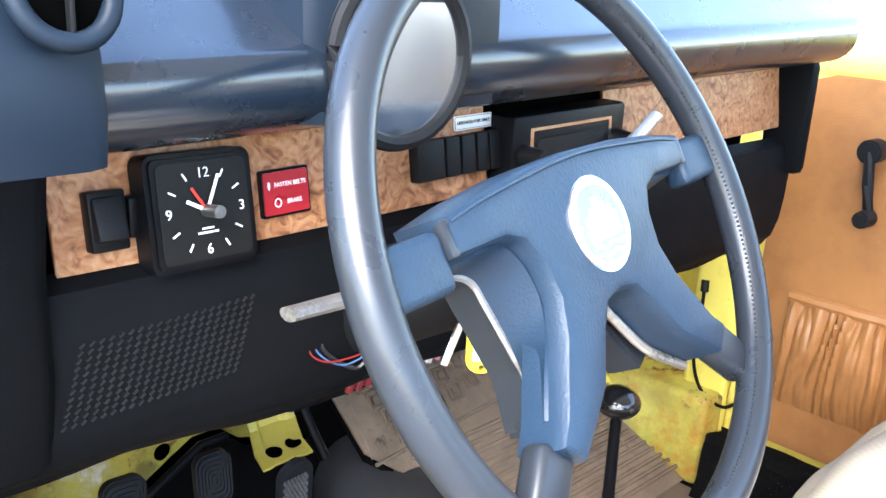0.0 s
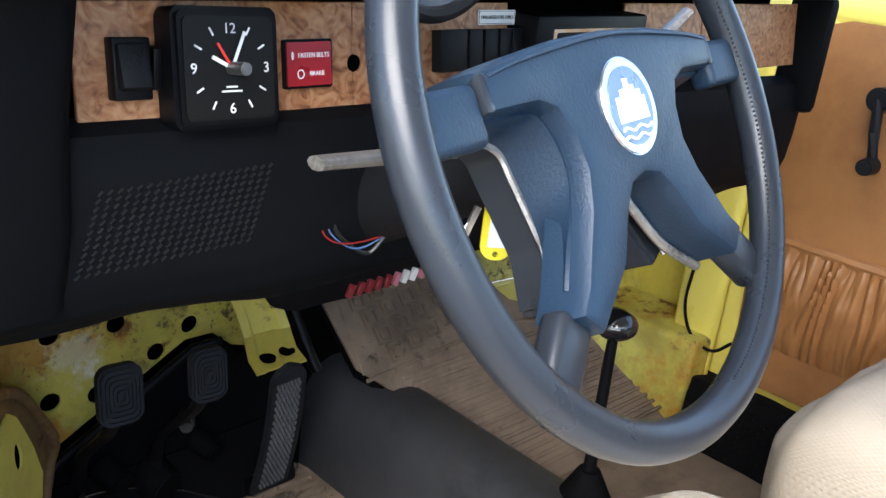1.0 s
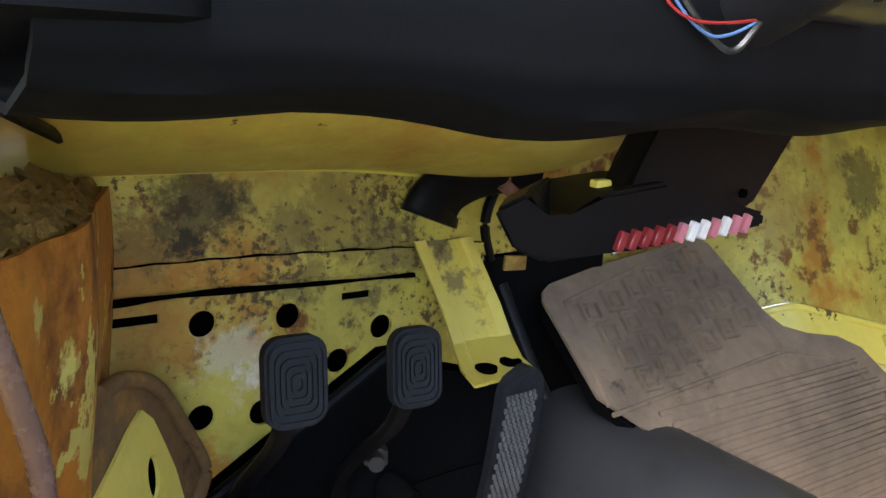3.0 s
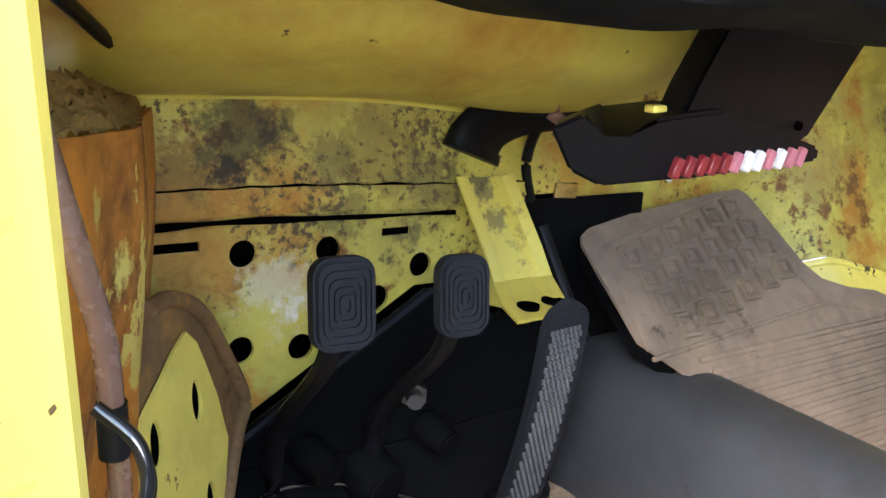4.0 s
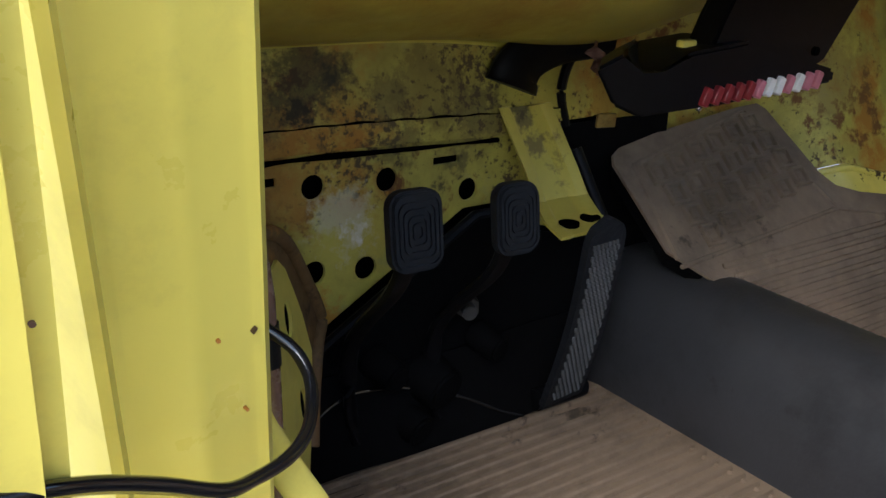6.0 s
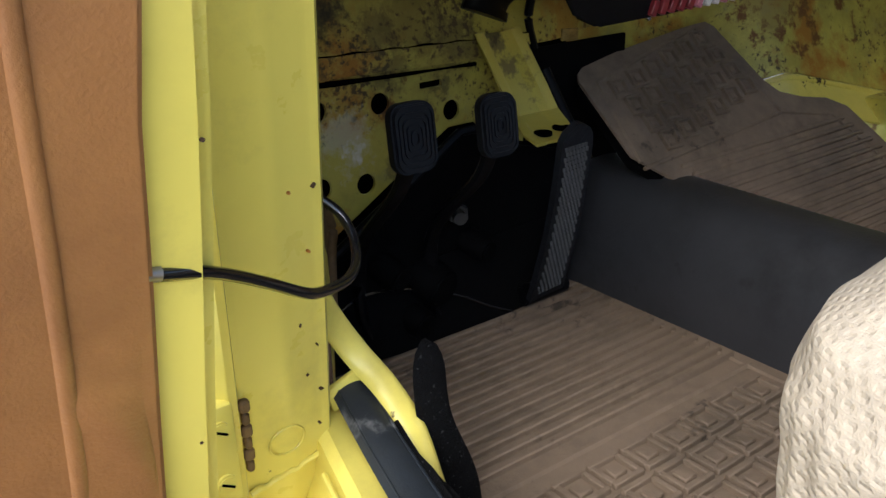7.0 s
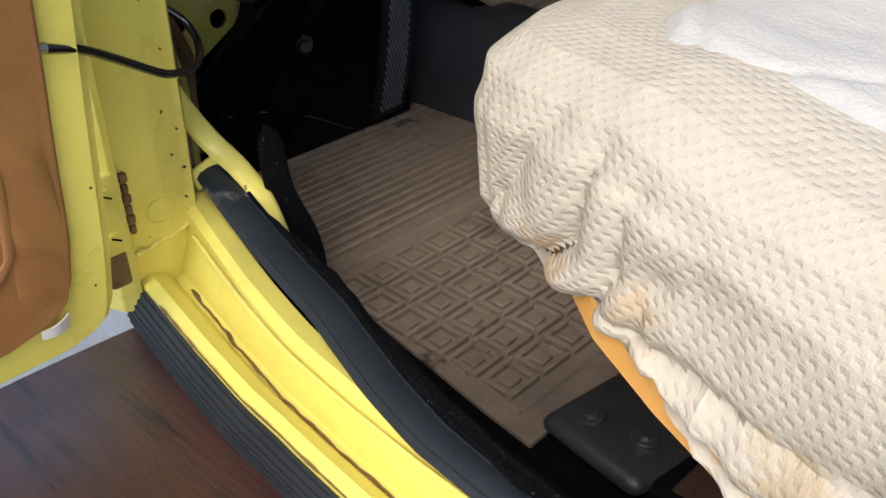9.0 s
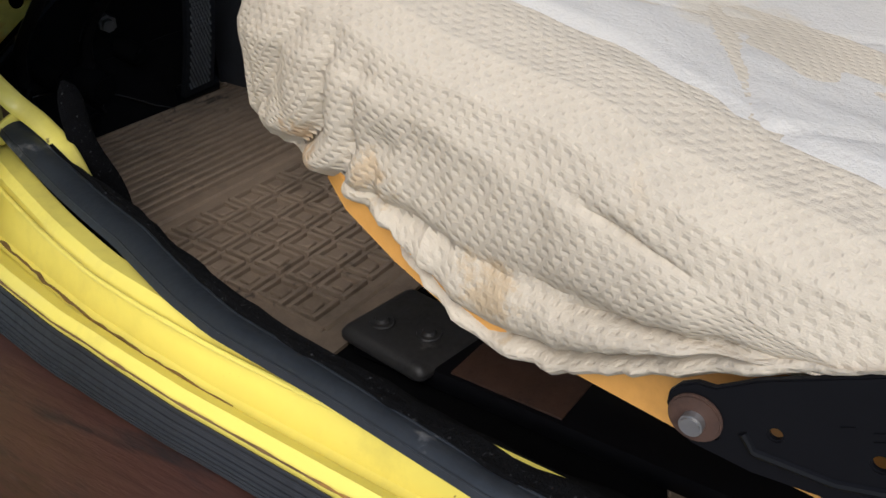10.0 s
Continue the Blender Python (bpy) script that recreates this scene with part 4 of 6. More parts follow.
fl = thing("fuel_label", "white label with black lettering on the wood trim", "label", (-0.146, 0.215, 0.968))
fm = facing((-0.1215, 0.2195, 0.9685), (1, 0, 0), (0, 0.16, 1))
part("plate", plate(round_rect(0.053, 0.0125, 0.002), [], 0.001, fm), white_ink, fl)
part("border", plate(round_rect(0.051, 0.0108, 0.0015), [round_rect(0.0502, 0.0100, 0.0012)], 0.0003, fm @ Matrix.Translation((0, 0, 0.0004))), black_ink, fl)
lettering("UNLEADED FUEL ONLY", 0.0043, black_ink, fm @ Matrix.Translation((0, 0, 0.0005)), parent=fl)
buttons = []
for i, (x, w) in enumerate(((-0.190, 0.034), (-0.1615, 0.018), (-0.1405, 0.018), (-0.1205, 0.016), (-0.103, 0.016))):
    s = thing("switch_button", "black square dashboard switch button", "switch", (x, 0.21, 0.945), group="dashboard switch buttons")
    part("cap", boxed((x, 0.212, 0.943), (w, 0.014, 0.034), rot=Matrix.Rotation(radians(-9), 4, "X"), bevel=0.0015), black_plastic, s)
    buttons.append(s)

# radio
rad = thing("radio", "black car radio with chrome edged face", "radio", (0.0, 0.2, 0.93))
part("body", boxed((-0.005, 0.205, 0.938), (0.185, 0.03, 0.072), bevel=0.004), black_paint, rad)
rm = facing((-0.005, 0.1888, 0.938), (1, 0, 0), (0, 0.05, 1))
part("chrome_frame", plate(round_rect(0.135, 0.05, 0.003), [round_rect(0.125, 0.042, 0.002)], 0.002, rm), chrome, rad, "chrome face frame")
part("dial_window", boxed((-0.005, 0.1895, 0.942), (0.11, 0.002, 0.02), bevel=0.0008, seg=1), black_plastic, rad)
for x in (-0.082, 0.072):
    part("knob", cyl(bmesh.new(), (x, 0.19, 0.938), (x, 0.165, 0.938), 0.011, 0.009, bevel=0.001), black_plastic, rad)

# speedometer pod
sp = thing("speedometer", "round speedometer in a dark hooded pod", "gauge", (-0.30, 0.2, 1.03))
part("pod", cyl(bmesh.new(), (-0.328, 0.30, 1.065), (-0.328, 0.128, 1.053), 0.062, 0.060, seg=40, bevel=0.004), dash_vinyl, sp)
part("glass", cyl(bmesh.new(), (-0.328, 0.128, 1.053), (-0.328, 0.1255, 1.053), 0.054, seg=40), chrome, sp, "glossy gauge glass")
bm = tube(bmesh.new(), [(-0.328 + 0.057 * math.cos(2 * math.pi * k / 40), 0.126, 1.053 + 0.057 * math.sin(2 * math.pi * k / 40)) for k in range(41)], 0.006, 8)
part("bezel", bm, black_plastic, sp)
# round fresh air vent
av = thing("air_vent", "round dark air vent at the end of the dash", "air vent", (-0.553, 0.13, 1.076))
VX, VZ = -0.553, 1.092
bm = tube(bmesh.new(), [(VX + 0.024 * math.cos(2 * math.pi * k / 32), 0.121 + 0.008 * math.sin(2 * math.pi * k / 32), VZ + 0.024 * math.sin(2 * math.pi * k / 32)) for k in range(33)], 0.0055, 10)
part("ring", bm, hood_vinyl, av)
# closed near-black cylinder paints the shade inside the vent
part("bore", cyl(bmesh.new(), (VX, 0.117, VZ), (VX, 0.17, VZ + 0.014), 0.022), shade_black, av)
part("flap", boxed((VX, 0.114, VZ), (0.003, 0.006, 0.042), bevel=0.001), black_plastic, av)

# the fascia rises slightly and runs a little shorter towards the passenger side
FASCIA = Matrix(((1 - 0.095, 0, 0, -0.014 - 0.095 * 0.36), (0, 1, 0, 0), (0.02, 0, 1, 0.010 + 0.02 * 0.36), (0, 0, 0, 1)))
SWITCH = Matrix.Translation((-0.498, 0.21, 0.948)) @ Matrix.Scale(0.84, 4) @ Matrix.Translation((0.507, -0.21, -0.94))
for root in (dash, clock, sw, wl, fl, rad, *buttons):
    for ob in root.children_recursive:
        if ob.name.split(".")[0] not in ("lower_panel", "speaker_grille", "vent_pod") and ob is not left_cheek:
            ob.data.transform(Matrix.Translation((-0.010, 0, 0.009)) if root == clock else SWITCH if root == sw else FASCIA)

# ---- steering wheel ----
WC, WR, WT = Vector((-0.2635, 0.0069, 0.952)), 0.219, 28.4
sw_m = facing(WC, (1, 0.090, 0), (0, math.sin(radians(WT)), math.cos(radians(WT)))) @ Matrix.Scale(0.930, 4) @ Matrix.Rotation(radians(3.5), 4, "Z")
wheel = thing("steering_wheel", "blue-black four-spoke steering wheel with a crest emblem", "steering wheel", WC)


def wpart(name, bm, mat_, parent=None, label=""):
    bmesh.ops.transform(bm, matrix=sw_m, verts=bm.verts)
    return part(name, bm, mat_, parent or wheel, label)


bm = bmesh.new()
rings = []
for k in range(97):
    a = 2 * math.pi * k / 96
    c, s = math.cos(a), math.sin(a)
    rings.append([((WR + 0.0148 * math.cos(b)) * c, (WR + 0.0148 * math.cos(b)) * s - 0.007, 0.0148 * math.sin(b)) for b in [2 * math.pi * j / 14 for j in range(14)]])
rings_mesh(bm, rings, caps=False)
bmesh.ops.remove_doubles(bm, verts=bm.verts, dist=1e-5)
wpart("rim", bm, rim_plastic, label="smooth grey-black rim")
# stitched grip knurls inside the rim
bm = bmesh.new()
for k in range(110):
    a = radians(-80 + 125 * k / 110)
    box(bm, ((WR - 0.0118) * math.cos(a), (WR - 0.0118) * math.sin(a) - 0.007, 0.0078), (0.0030, 0.0016, 0.0016), rot=Matrix.Rotation(a, 4, "Z"))
wpart("grip_stitches", bm, rim_plastic)


PAD = [(-0.155, 0.045), (-0.115, 0.052), (-0.06, 0.058), (0.0, 0.060), (0.06, 0.058), (0.115, 0.052), (0.155, 0.045), (0.152, 0.018), (0.100, 0.018), (0.084, 0.012), (0.074, -0.006), (0.071, -0.030),
       (0.080, -0.055), (0.094, -0.076), (0.108, -0.098), (0.122, -0.113), (0.102, -0.130), (0.056, -0.098), (0.034, -0.066), (0.019, -0.050), (0.0, -0.046)]
PAD = PAD + [(-x, y) for x, y in PAD[:6:-1] if x > 0.001]


def flared(outline, z0, z1, grow):
    """A closed skin from the outline at z0 to the same outline, moved outwards by grow, at z1."""
    n = len(outline)
    rings = []
    for z, g in ((z1, grow), (z0 - 0.014, 0.0), (z0 - 0.005, -0.001), (z0 - 0.0015, -0.003), (z0, -0.007)):
        ring = []
        for i in range(n):
            p, a, b = Vector(outline[i]), Vector(outline[i - 1]), Vector(outline[(i + 1) % n])
            t = (b - a).normalized()
            nrm = Vector((t.y, -t.x))
            ring.append((p.x + nrm.x * g, p.y + nrm.y * g, z))
        rings.append(ring)
    bm = rings_mesh(bmesh.new(), rings, caps=False)
    bm.verts.ensure_lookup_table()
    top = [bm.verts[4 * n + i] for i in range(n)]
    bmesh.ops.triangle_fill(bm, use_beauty=True, edges=[bm.edges.get((top[i], top[(i + 1) % n])) for i in range(n)])
    return bm


RIDGE = smooth_line([(-0.146, 0.0405, 0.0075), (-0.10, 0.0475, 0.0085), (0, 0.0545, 0.0085), (0.10, 0.0475, 0.0085), (0.146, 0.0405, 0.0075)], 10)
wpart("top_ridge", tube(bmesh.new(), RIDGE, 0.0016, 6), wheel_plastic, label="pressed line along the pad's top edge")
wpart("horn_pad", flared(PAD[::-1], 0.008, -0.030, 0.001), wheel_plastic, label="grained blue-black horn pad")
FRONT = smooth_line([(0.152, 0.018, 0), (0.100, 0.018, 0), (0.084, 0.012, 0), (0.074, -0.006, 0), (0.071, -0.030, 0), (0.080, -0.055, 0), (0.094, -0.076, 0), (0.108, -0.098, 0)], 5)
BACK = smooth_line([(0.148, 0.008, 0), (0.110, 0.0096, 0), (0.0904, -0.001, 0), (0.085, -0.020, 0), (0.0804, -0.040, 0), (0.076, -0.060, 0), (0.073, -0.078, 0), (0.080, -0.115, 0)], 5)
for sx in (-1, 1):
    def cheek_at(u, v):
        i = int(round(u * (len(FRONT) - 1)))
        q = FRONT[i].lerp(BACK[i], v)
        return (sx * q.x, q.y, -0.008 - 0.036 * v)
    wpart("cheek", sheet(bmesh.new(), cheek_at, len(FRONT) - 1, 6, 0.003), wheel_plastic, label="smooth sloping side of the hub")
    bm = boxed((sx * 0.181, 0.020, -0.006), (0.056, 0.038, 0.022), bevel=0.006, seg=3)
    wpart("spoke_end", bm, wheel_plastic)
    bm = boxed((sx * 0.150, 0.031, 0.003), (0.008, 0.024, 0.010), bevel=0.002)
    wpart("end_strip", bm, rim_plastic, label="grained strip at the end of the pad")
    bm = boxed((sx * 0.134, -0.136, -0.012), (0.060, 0.034, 0.022), rot=Matrix.Rotation(radians(-45 * sx), 4, "Z"), bevel=0.007, seg=3)
    wpart("spoke_end", bm, rim_plastic)
    bm = tube(bmesh.new(), [(sx * q.x, q.y, -0.042) for q in BACK], 0.0052, 8, flat=0.6, up=(0, 0, 1))
    wpart("trim_strip", bm, trim_metal, label="worn bright metal trim strip")
    bm = tube(bmesh.new(), smooth_line([(sx * 0.022, -0.058, -0.030), (sx * 0.056, -0.103, -0.030), (sx * 0.100, -0.134, -0.030)]), 0.004, 8)
    wpart("trim_strip", bm, trim_metal)
side = [(q.x, q.y) for q in BACK[4:]]
outline = [(0.14, 0.036), *side, (0.062, -0.122), (0.034, -0.074), (0.018, -0.056)]
bm = plate(outline + [(-x, y) for x, y in outline[::-1]], [], 0.034, Matrix.Translation((0, 0, -0.0435)))
bmesh.ops.bevel(bm, geom=[e for e in bm.edges if e.calc_face_angle(0) > 0.9], offset=0.004, segments=2, affect="EDGES")
wpart("hub_back", bm, rim_plastic, label="black back shell of the hub")
em = wpart("emblem", cyl(bmesh.new(), (0, 0.003, 0.004), (0, 0.003, 0.010), 0.035, seg=40, bevel=0.001), chrome, label="chrome ringed round emblem")
emblem_blue = material("emblem_blue", (0.10, 0.16, 0.24), 0.25, vary=0.05, bump=0, coat=0.5)
wpart("disc", cyl(bmesh.new(), (0, 0.003, 0.0092), (0, 0.003, 0.0106), 0.028, seg=40), emblem_blue, em)
bm = bmesh.new()
for x, w, h in ((-0.016, 0.006, 0.009), (-0.009, 0.005, 0.014), (-0.001, 0.006, 0.021), (0.006, 0.005, 0.016), (0.013, 0.005, 0.012), (0.018, 0.004, 0.007)):
    box(bm, (x, 0.001 + h / 2, 0.0109), (w, h, 0.0007))
box(bm, (0, -0.003, 0.0109), (0.040, 0.010, 0.0007))
for k in range(2):
    tube(bm, [(-0.020 + 0.004 * i, -0.013 - 0.006 * k + 0.0015 * math.sin(i * 1.3), 0.0108) for i in range(11)], 0.0011, 6)
wpart("crest", bm, white_ink, em)

col = thing("steering_column", "black steering column shroud", "steering column", (-0.246, 0.2, 0.87))
d = sw_m.to_3x3() @ Vector((0, 0, -1))
part("shroud", cyl(bmesh.new(), WC + d * 0.04, WC + d * 0.28, 0.036, 0.042, seg=28, bevel=0.004), black_plastic, col)
part("tube", cyl(bmesh.new(), WC + d * 0.27, (-0.235, 0.60, 0.83), 0.022), black_paint, col)
bm = rings_mesh(bmesh.new(), [[(-0.305, y, 0.842 + k), (-0.283, y, 0.848 + k), (-0.190, y, 0.846 + k), (-0.181, y, 0.836 + k), (-0.190, y, 0.818 + k), (-0.302, y, 0.820 + k)] for y, k in ((0.165, 0.02), (0.185, 0.0), (0.26, -0.01))])
part("lower_shroud", bm, dash_vinyl, col, "glossy lower column shroud")
wr = thing("loose_wires", "thin coloured wires hanging below the dash", "wires", (-0.35, 0.2, 0.83))
for k, (dx, c) in enumerate(((0.0, (0.16, 0.01, 0.01)), (0.006, (0.05, 0.10, 0.22)), (0.012, (0.01, 0.01, 0.01)))):
    wm_ = material(("red_wire", "blue_wire", "black_wire")[k], c, 0.35, vary=0.05, bump=0)
    part("wire", tube(bmesh.new(), smooth_line([(-0.325 + dx, 0.21, 0.862), (-0.340 + dx, 0.20, 0.842), (-0.352 + dx, 0.195, 0.824), (-0.335 + dx * 2, 0.19, 0.812 - dx), (-0.295, 0.185, 0.815), (-0.262, 0.19, 0.826 + dx)]), (0.0008, 0.0008, 0.0018)[k], 6), wm_, wr)
st = thing("turn_signal_lever", "chrome turn signal lever on the column", "lever", (-0.36, 0.06, 0.9))
part("arm", tube(bmesh.new(), [(-0.26, 0.085, 0.912), (-0.40, 0.068, 0.920), (-0.466, 0.060, 0.924)], lambda t: 0.009 - 0.002 * t, 10, flat=0.6), trim_metal, st)
st = thing("wiper_lever", "chrome wiper lever on the column", "lever", (-0.19, 0.06, 0.98))
part("arm", tube(bmesh.new(), [(-0.215, 0.06, 0.955), (-0.165, 0.052, 0.99), (-0.141, 0.045, 1.014)], lambda t: 0.008 - 0.002 * t, 10, flat=0.6), trim_metal, st)

# ---- under-dash box with coloured fins ----
ub = thing("underdash_box", "black under-dash box with a row of coloured fins", "fuse box", (-0.06, 0.42, 0.7))
bm = rings_mesh(bmesh.new(), [[(-0.154, y, 0.665), (0.006, y, 0.671), (0.024, y, 0.674), (0.18, y + 0.02, 0.83), (-0.04, y + 0.02, 0.82), (-0.122, y, 0.720)] for y in (0.403, 0.433)])
bmesh.ops.bevel(bm, geom=list(bm.edges), offset=0.004, segments=2, affect="EDGES")
part("body", bm, black_paint, ub)
for x, z in ((-0.122, 0.682), (0.0, 0.686)):
    part("screw", cyl(bmesh.new(), (x, 0.401, z), (x, 0.397, z), 0.004, seg=12), shade_black, ub)
bm = rings_mesh(bmesh.new(), [[(-0.275 + k, y, 0.688), (-0.255 + k, y, 0.658), (-0.225 + k, y, 0.646), (-0.132, y, 0.648), (0.03, y, 0.656), (0.03, y, 0.668), (-0.10, y, 0.70), (-0.17, y, 0.694), (-0.20, y, 0.678), (-0.225 + k, y, 0.678), (-0.245 + k, y, 0.698)] for y, k in ((0.395, 0.0), (0.43, 0.035), (0.47, 0.09))])
bmesh.ops.bevel(bm, geom=list(bm.edges), offset=0.003, segments=2, affect="EDGES")
part("duct", bm, black_paint, ub)
part("tab", boxed((-0.150, 0.42, 0.695), (0.016, 0.01, 0.012), bevel=0.002), yellow_paint, ub, "small yellow tab")
for i in range(12):
    t = i / 11
    c = (0.22, 0.02, 0.025) if i < 5 else ((0.75, 0.72, 0.7) if i in (6, 7, 9) else (0.5, 0.16, 0.2))
    mt = material("fin_red" if i < 5 else "fin_pale", c, 0.3, vary=0.05, bump=0)
    part("fin", boxed((-0.150 + 0.150 * t, 0.396, 0.657 + 0.004 * t), (0.0082, 0.012, 0.016), rot=Matrix.Rotation(radians(22), 4, "Y"), bevel=0.001, seg=1), mt, ub)

part("duct_screw", cyl(bmesh.new(), (-0.150, 0.402, 0.647), (-0.150, 0.397, 0.647), 0.0026, seg=10, bevel=0.0008), chrome, ub, "small bright screw head")
bm = boxed((-0.204, 0.452, 0.632), (0.022, 0.003, 0.012), rot=Matrix.Rotation(radians(4), 4, "Y"), bevel=0.001)
part("spring_clip", bm, brass, ub, "worn brass spring clip")
def scrap_at(u, v):
    n = noise.noise(Vector((u * 5, v * 5, 1.7)))
    return (-0.176 + 0.070 * u, 0.500 + 0.018 * n + 0.01 * v, 0.658 + 0.028 * v * (1 - 0.3 * u) + 0.010 * noise.noise(Vector((u * 4, v * 3, 5))))


scrap = thing("insulation_scrap", "crumpled brown scrap of insulation behind the duct", "scrap", (-0.15, 0.50, 0.66))
part("felt", sheet(bmesh.new(), scrap_at, 20, 12, 0.0), scrap_brown, scrap)

# ---- gear lever ----
gl = thing("gear_lever", "black gear lever with a glossy round knob", "gear lever", (0.094, 0.196, 0.41))
part("rod", tube(bmesh.new(), [(0.094, 0.196, 0.41), (0.093, 0.197, 0.53), (0.092, 0.198, 0.628)], lambda t: 0.0085 - 0.002 * t, 12), black_paint, gl)
bm = bmesh.new()
bmesh.ops.create_uvsphere(bm, u_segments=24, v_segments=14, radius=1)
bmesh.ops.transform(bm, matrix=Matrix.Translation((0.092, 0.198, 0.639)) @ Matrix.Diagonal((0.027, 0.027, 0.019, 1)), verts=bm.verts)
knob_mat = material("knob_black", (0.008, 0.008, 0.009), 0.06, vary=0.05, bump=0, coat=0.6)
part("knob", bm, knob_mat, gl, "glossy black knob")
part("boot", cyl(bmesh.new(), (0.094, 0.196, 0.40), (0.094, 0.196, 0.44), 0.035, 0.014), black_mat, gl)

# ---- driver door: open, at right angles to the sill ----
def door_y(z, off=0.0):
    """The inner face of the open door; its top leans towards the seat."""
    return 0.150 - 0.33 * (z - 0.62) + off


def lean(bm):
    for v in bm.verts:
        v.co.y += door_y(v.co.z)
    return bm


def rounded(bm, width, seg=3):
    bmesh.ops.bevel(bm, geom=[e for e in bm.edges if e.calc_face_angle(0) > 0.9], offset=width, segments=seg, affect="EDGES")
    return bm


upright = facing((0, 0, 0), (1, 0, 0), (0, 0, 1))
door = thing("driver_door", "open yellow driver door with tan vinyl trim", "car door", (-0.72, 0.15, 0.5))
bm = plate([(-0.717, 0.78), (-0.713, 0.70), (-0.711, 0.64), (-0.709, 0.55), (-0.706, 0.461), (-0.707, 0.405), (-0.712, 0.386), (-0.724, 0.375), (-0.745, 0.367), (-0.80, 0.365), (-1.65, 0.368), (-1.65, 1.0), (-0.735, 1.0)][::-1], [], 0.045, upright)
part("shell", lean(rounded(bm, 0.009, 4)), yellow_paint, door)
bm = plate([(-0.750, 1.0), (-0.742, 0.779), (-0.745, 0.70), (-0.743, 0.625), (-0.742, 0.551), (-0.7405, 0.490), (-0.743, 0.450), (-0.749, 0.428), (-0.760, 0.415), (-0.795, 0.404), (-0.86, 0.400), (-1.62, 0.402), (-1.62, 1.0)], [], 0.007, upright @ Matrix.Translation((0, 0, 0.007)))
part("trim_panel", lean(rounded(bm, 0.0025, 2)), tan_vinyl, door, "tan vinyl door trim")
bm = tube(bmesh.new(), smooth_line([(-0.789, -0.0072, 0.95), (-0.785, -0.0072, 0.735), (-0.783, -0.0072, 0.66), (-0.782, -0.0072, 0.59), (-0.782, -0.0072, 0.505), (-0.788, -0.0072, 0.482), (-0.808, -0.0072, 0.464), (-0.850, -0.0072, 0.454), (-0.95, -0.0072, 0.450), (-1.5, -0.0072, 0.450)]), 0.0040, 10, flat=0.45, up=(0, 1, 0))
part("welt", lean(bm), tan_vinyl, door, "pressed welt in the vinyl")
def slack_at(u, v):
    """The loose lower corner of the trim, in slanting folds."""
    z = 0.432 + 0.175 * v
    edge = -0.7465 + 0.0050 * math.sin(math.pi * min(1.0, max(0.0, (z - 0.42) / 0.14)))
    x = edge - 0.003 - 0.037 * u
    fade = (math.sin(math.pi * u) * math.sin(math.pi * v)) ** 0.7
    ph = (x * 0.80 + z * 0.60) * 175 + 2.2 * noise.noise(Vector((x * 14, 0, z * 14)))
    return (x, -0.0068 - fade * (0.0014 + 0.0030 * (0.5 + 0.5 * math.sin(ph)) ** 1.5), z)


part("slack_vinyl", lean(sheet(bmesh.new(), slack_at, 44, 56, 0.0)), tan_vinyl, door, "loose wrinkled vinyl at the corner")
bm = sheet(bmesh.new(), lambda u, v: (-0.750 - 0.022 * u, -0.0095 - 0.004 * math.sin(3.1 * u), 0.408 + 0.013 * v * (1 - 0.4 * u) - 0.002 * u), 6, 4, 0.0015)
tab_grey = material("torn_backing", (0.48, 0.46, 0.44), 0.7, vary=0.1, bump=0.3)
part("torn_tab", lean(bm), tab_grey, door, "torn grey backing at the corner")
bm = boxed((-1.24, 0.026, 0.361), (0.84, 0.03, 0.008), bevel=0.003)
part("lower_edge", lean(bm), weather, door, "black rubber lower edge")
for x, z in ((-0.720, 0.688), (-0.720, 0.52), (-0.724, 0.43)):
    bm = cyl(bmesh.new(), (x, 0.001, z), (x, -0.0006, z), 0.0010, seg=8)
    part("paint_chip", lean(bm), boss_rust, door)

# ---- hinge pillar ----
pil = thing("hinge_pillar", "yellow front door pillar with chips and hinge", "door pillar", (-0.64, 0.28, 0.3), kind="structure")


def jamb(z):
    """Left and right edge of the pillar's jamb face at a height; both lean back towards the seat."""
    return Vector((-0.654 - 0.10 * (z - 0.37), 0.298 - 0.285 * (z - 0.37), z)), Vector((-0.596 - 0.115 * (z - 0.5), 0.265 - 0.300 * (z - 0.5), z))


def on_jamb(f, z, out=0.0):
    a, b = jamb(z)
    t = (b - a).normalized()
    return a.lerp(b, f) + Vector((t.y, -t.x, 0)) * out


def pillar_at(u, v):
    z = 0.33 + 0.65 * v
    a, b = jamb(z)
    low = max(0.0, (0.60 - z) * 0.03)
    row = [a + Vector((-0.035, 0.080, 0)), a + Vector((-0.018 - low, 0.020, 0)), a + Vector((-0.011 - low, 0.003, 0)), a + Vector((-0.008, -0.004, 0)), a + Vector((-0.003, -0.005, 0)), a + Vector((0.001, 0.004, 0)), a + Vector((0.006, 0.004, 0)),
           a.lerp(b, 0.5), b + Vector((-0.010, 0.003, 0)), b + Vector((-0.004, 0.003, 0)), b + Vector((0, 0.008, 0)), b + Vector((0, 0.020, 0)), b + Vector((-0.006, 0.06, 0))]
    f = u * 12
    i = min(int(f), 11)
    return row[i].lerp(row[i + 1], f - i)


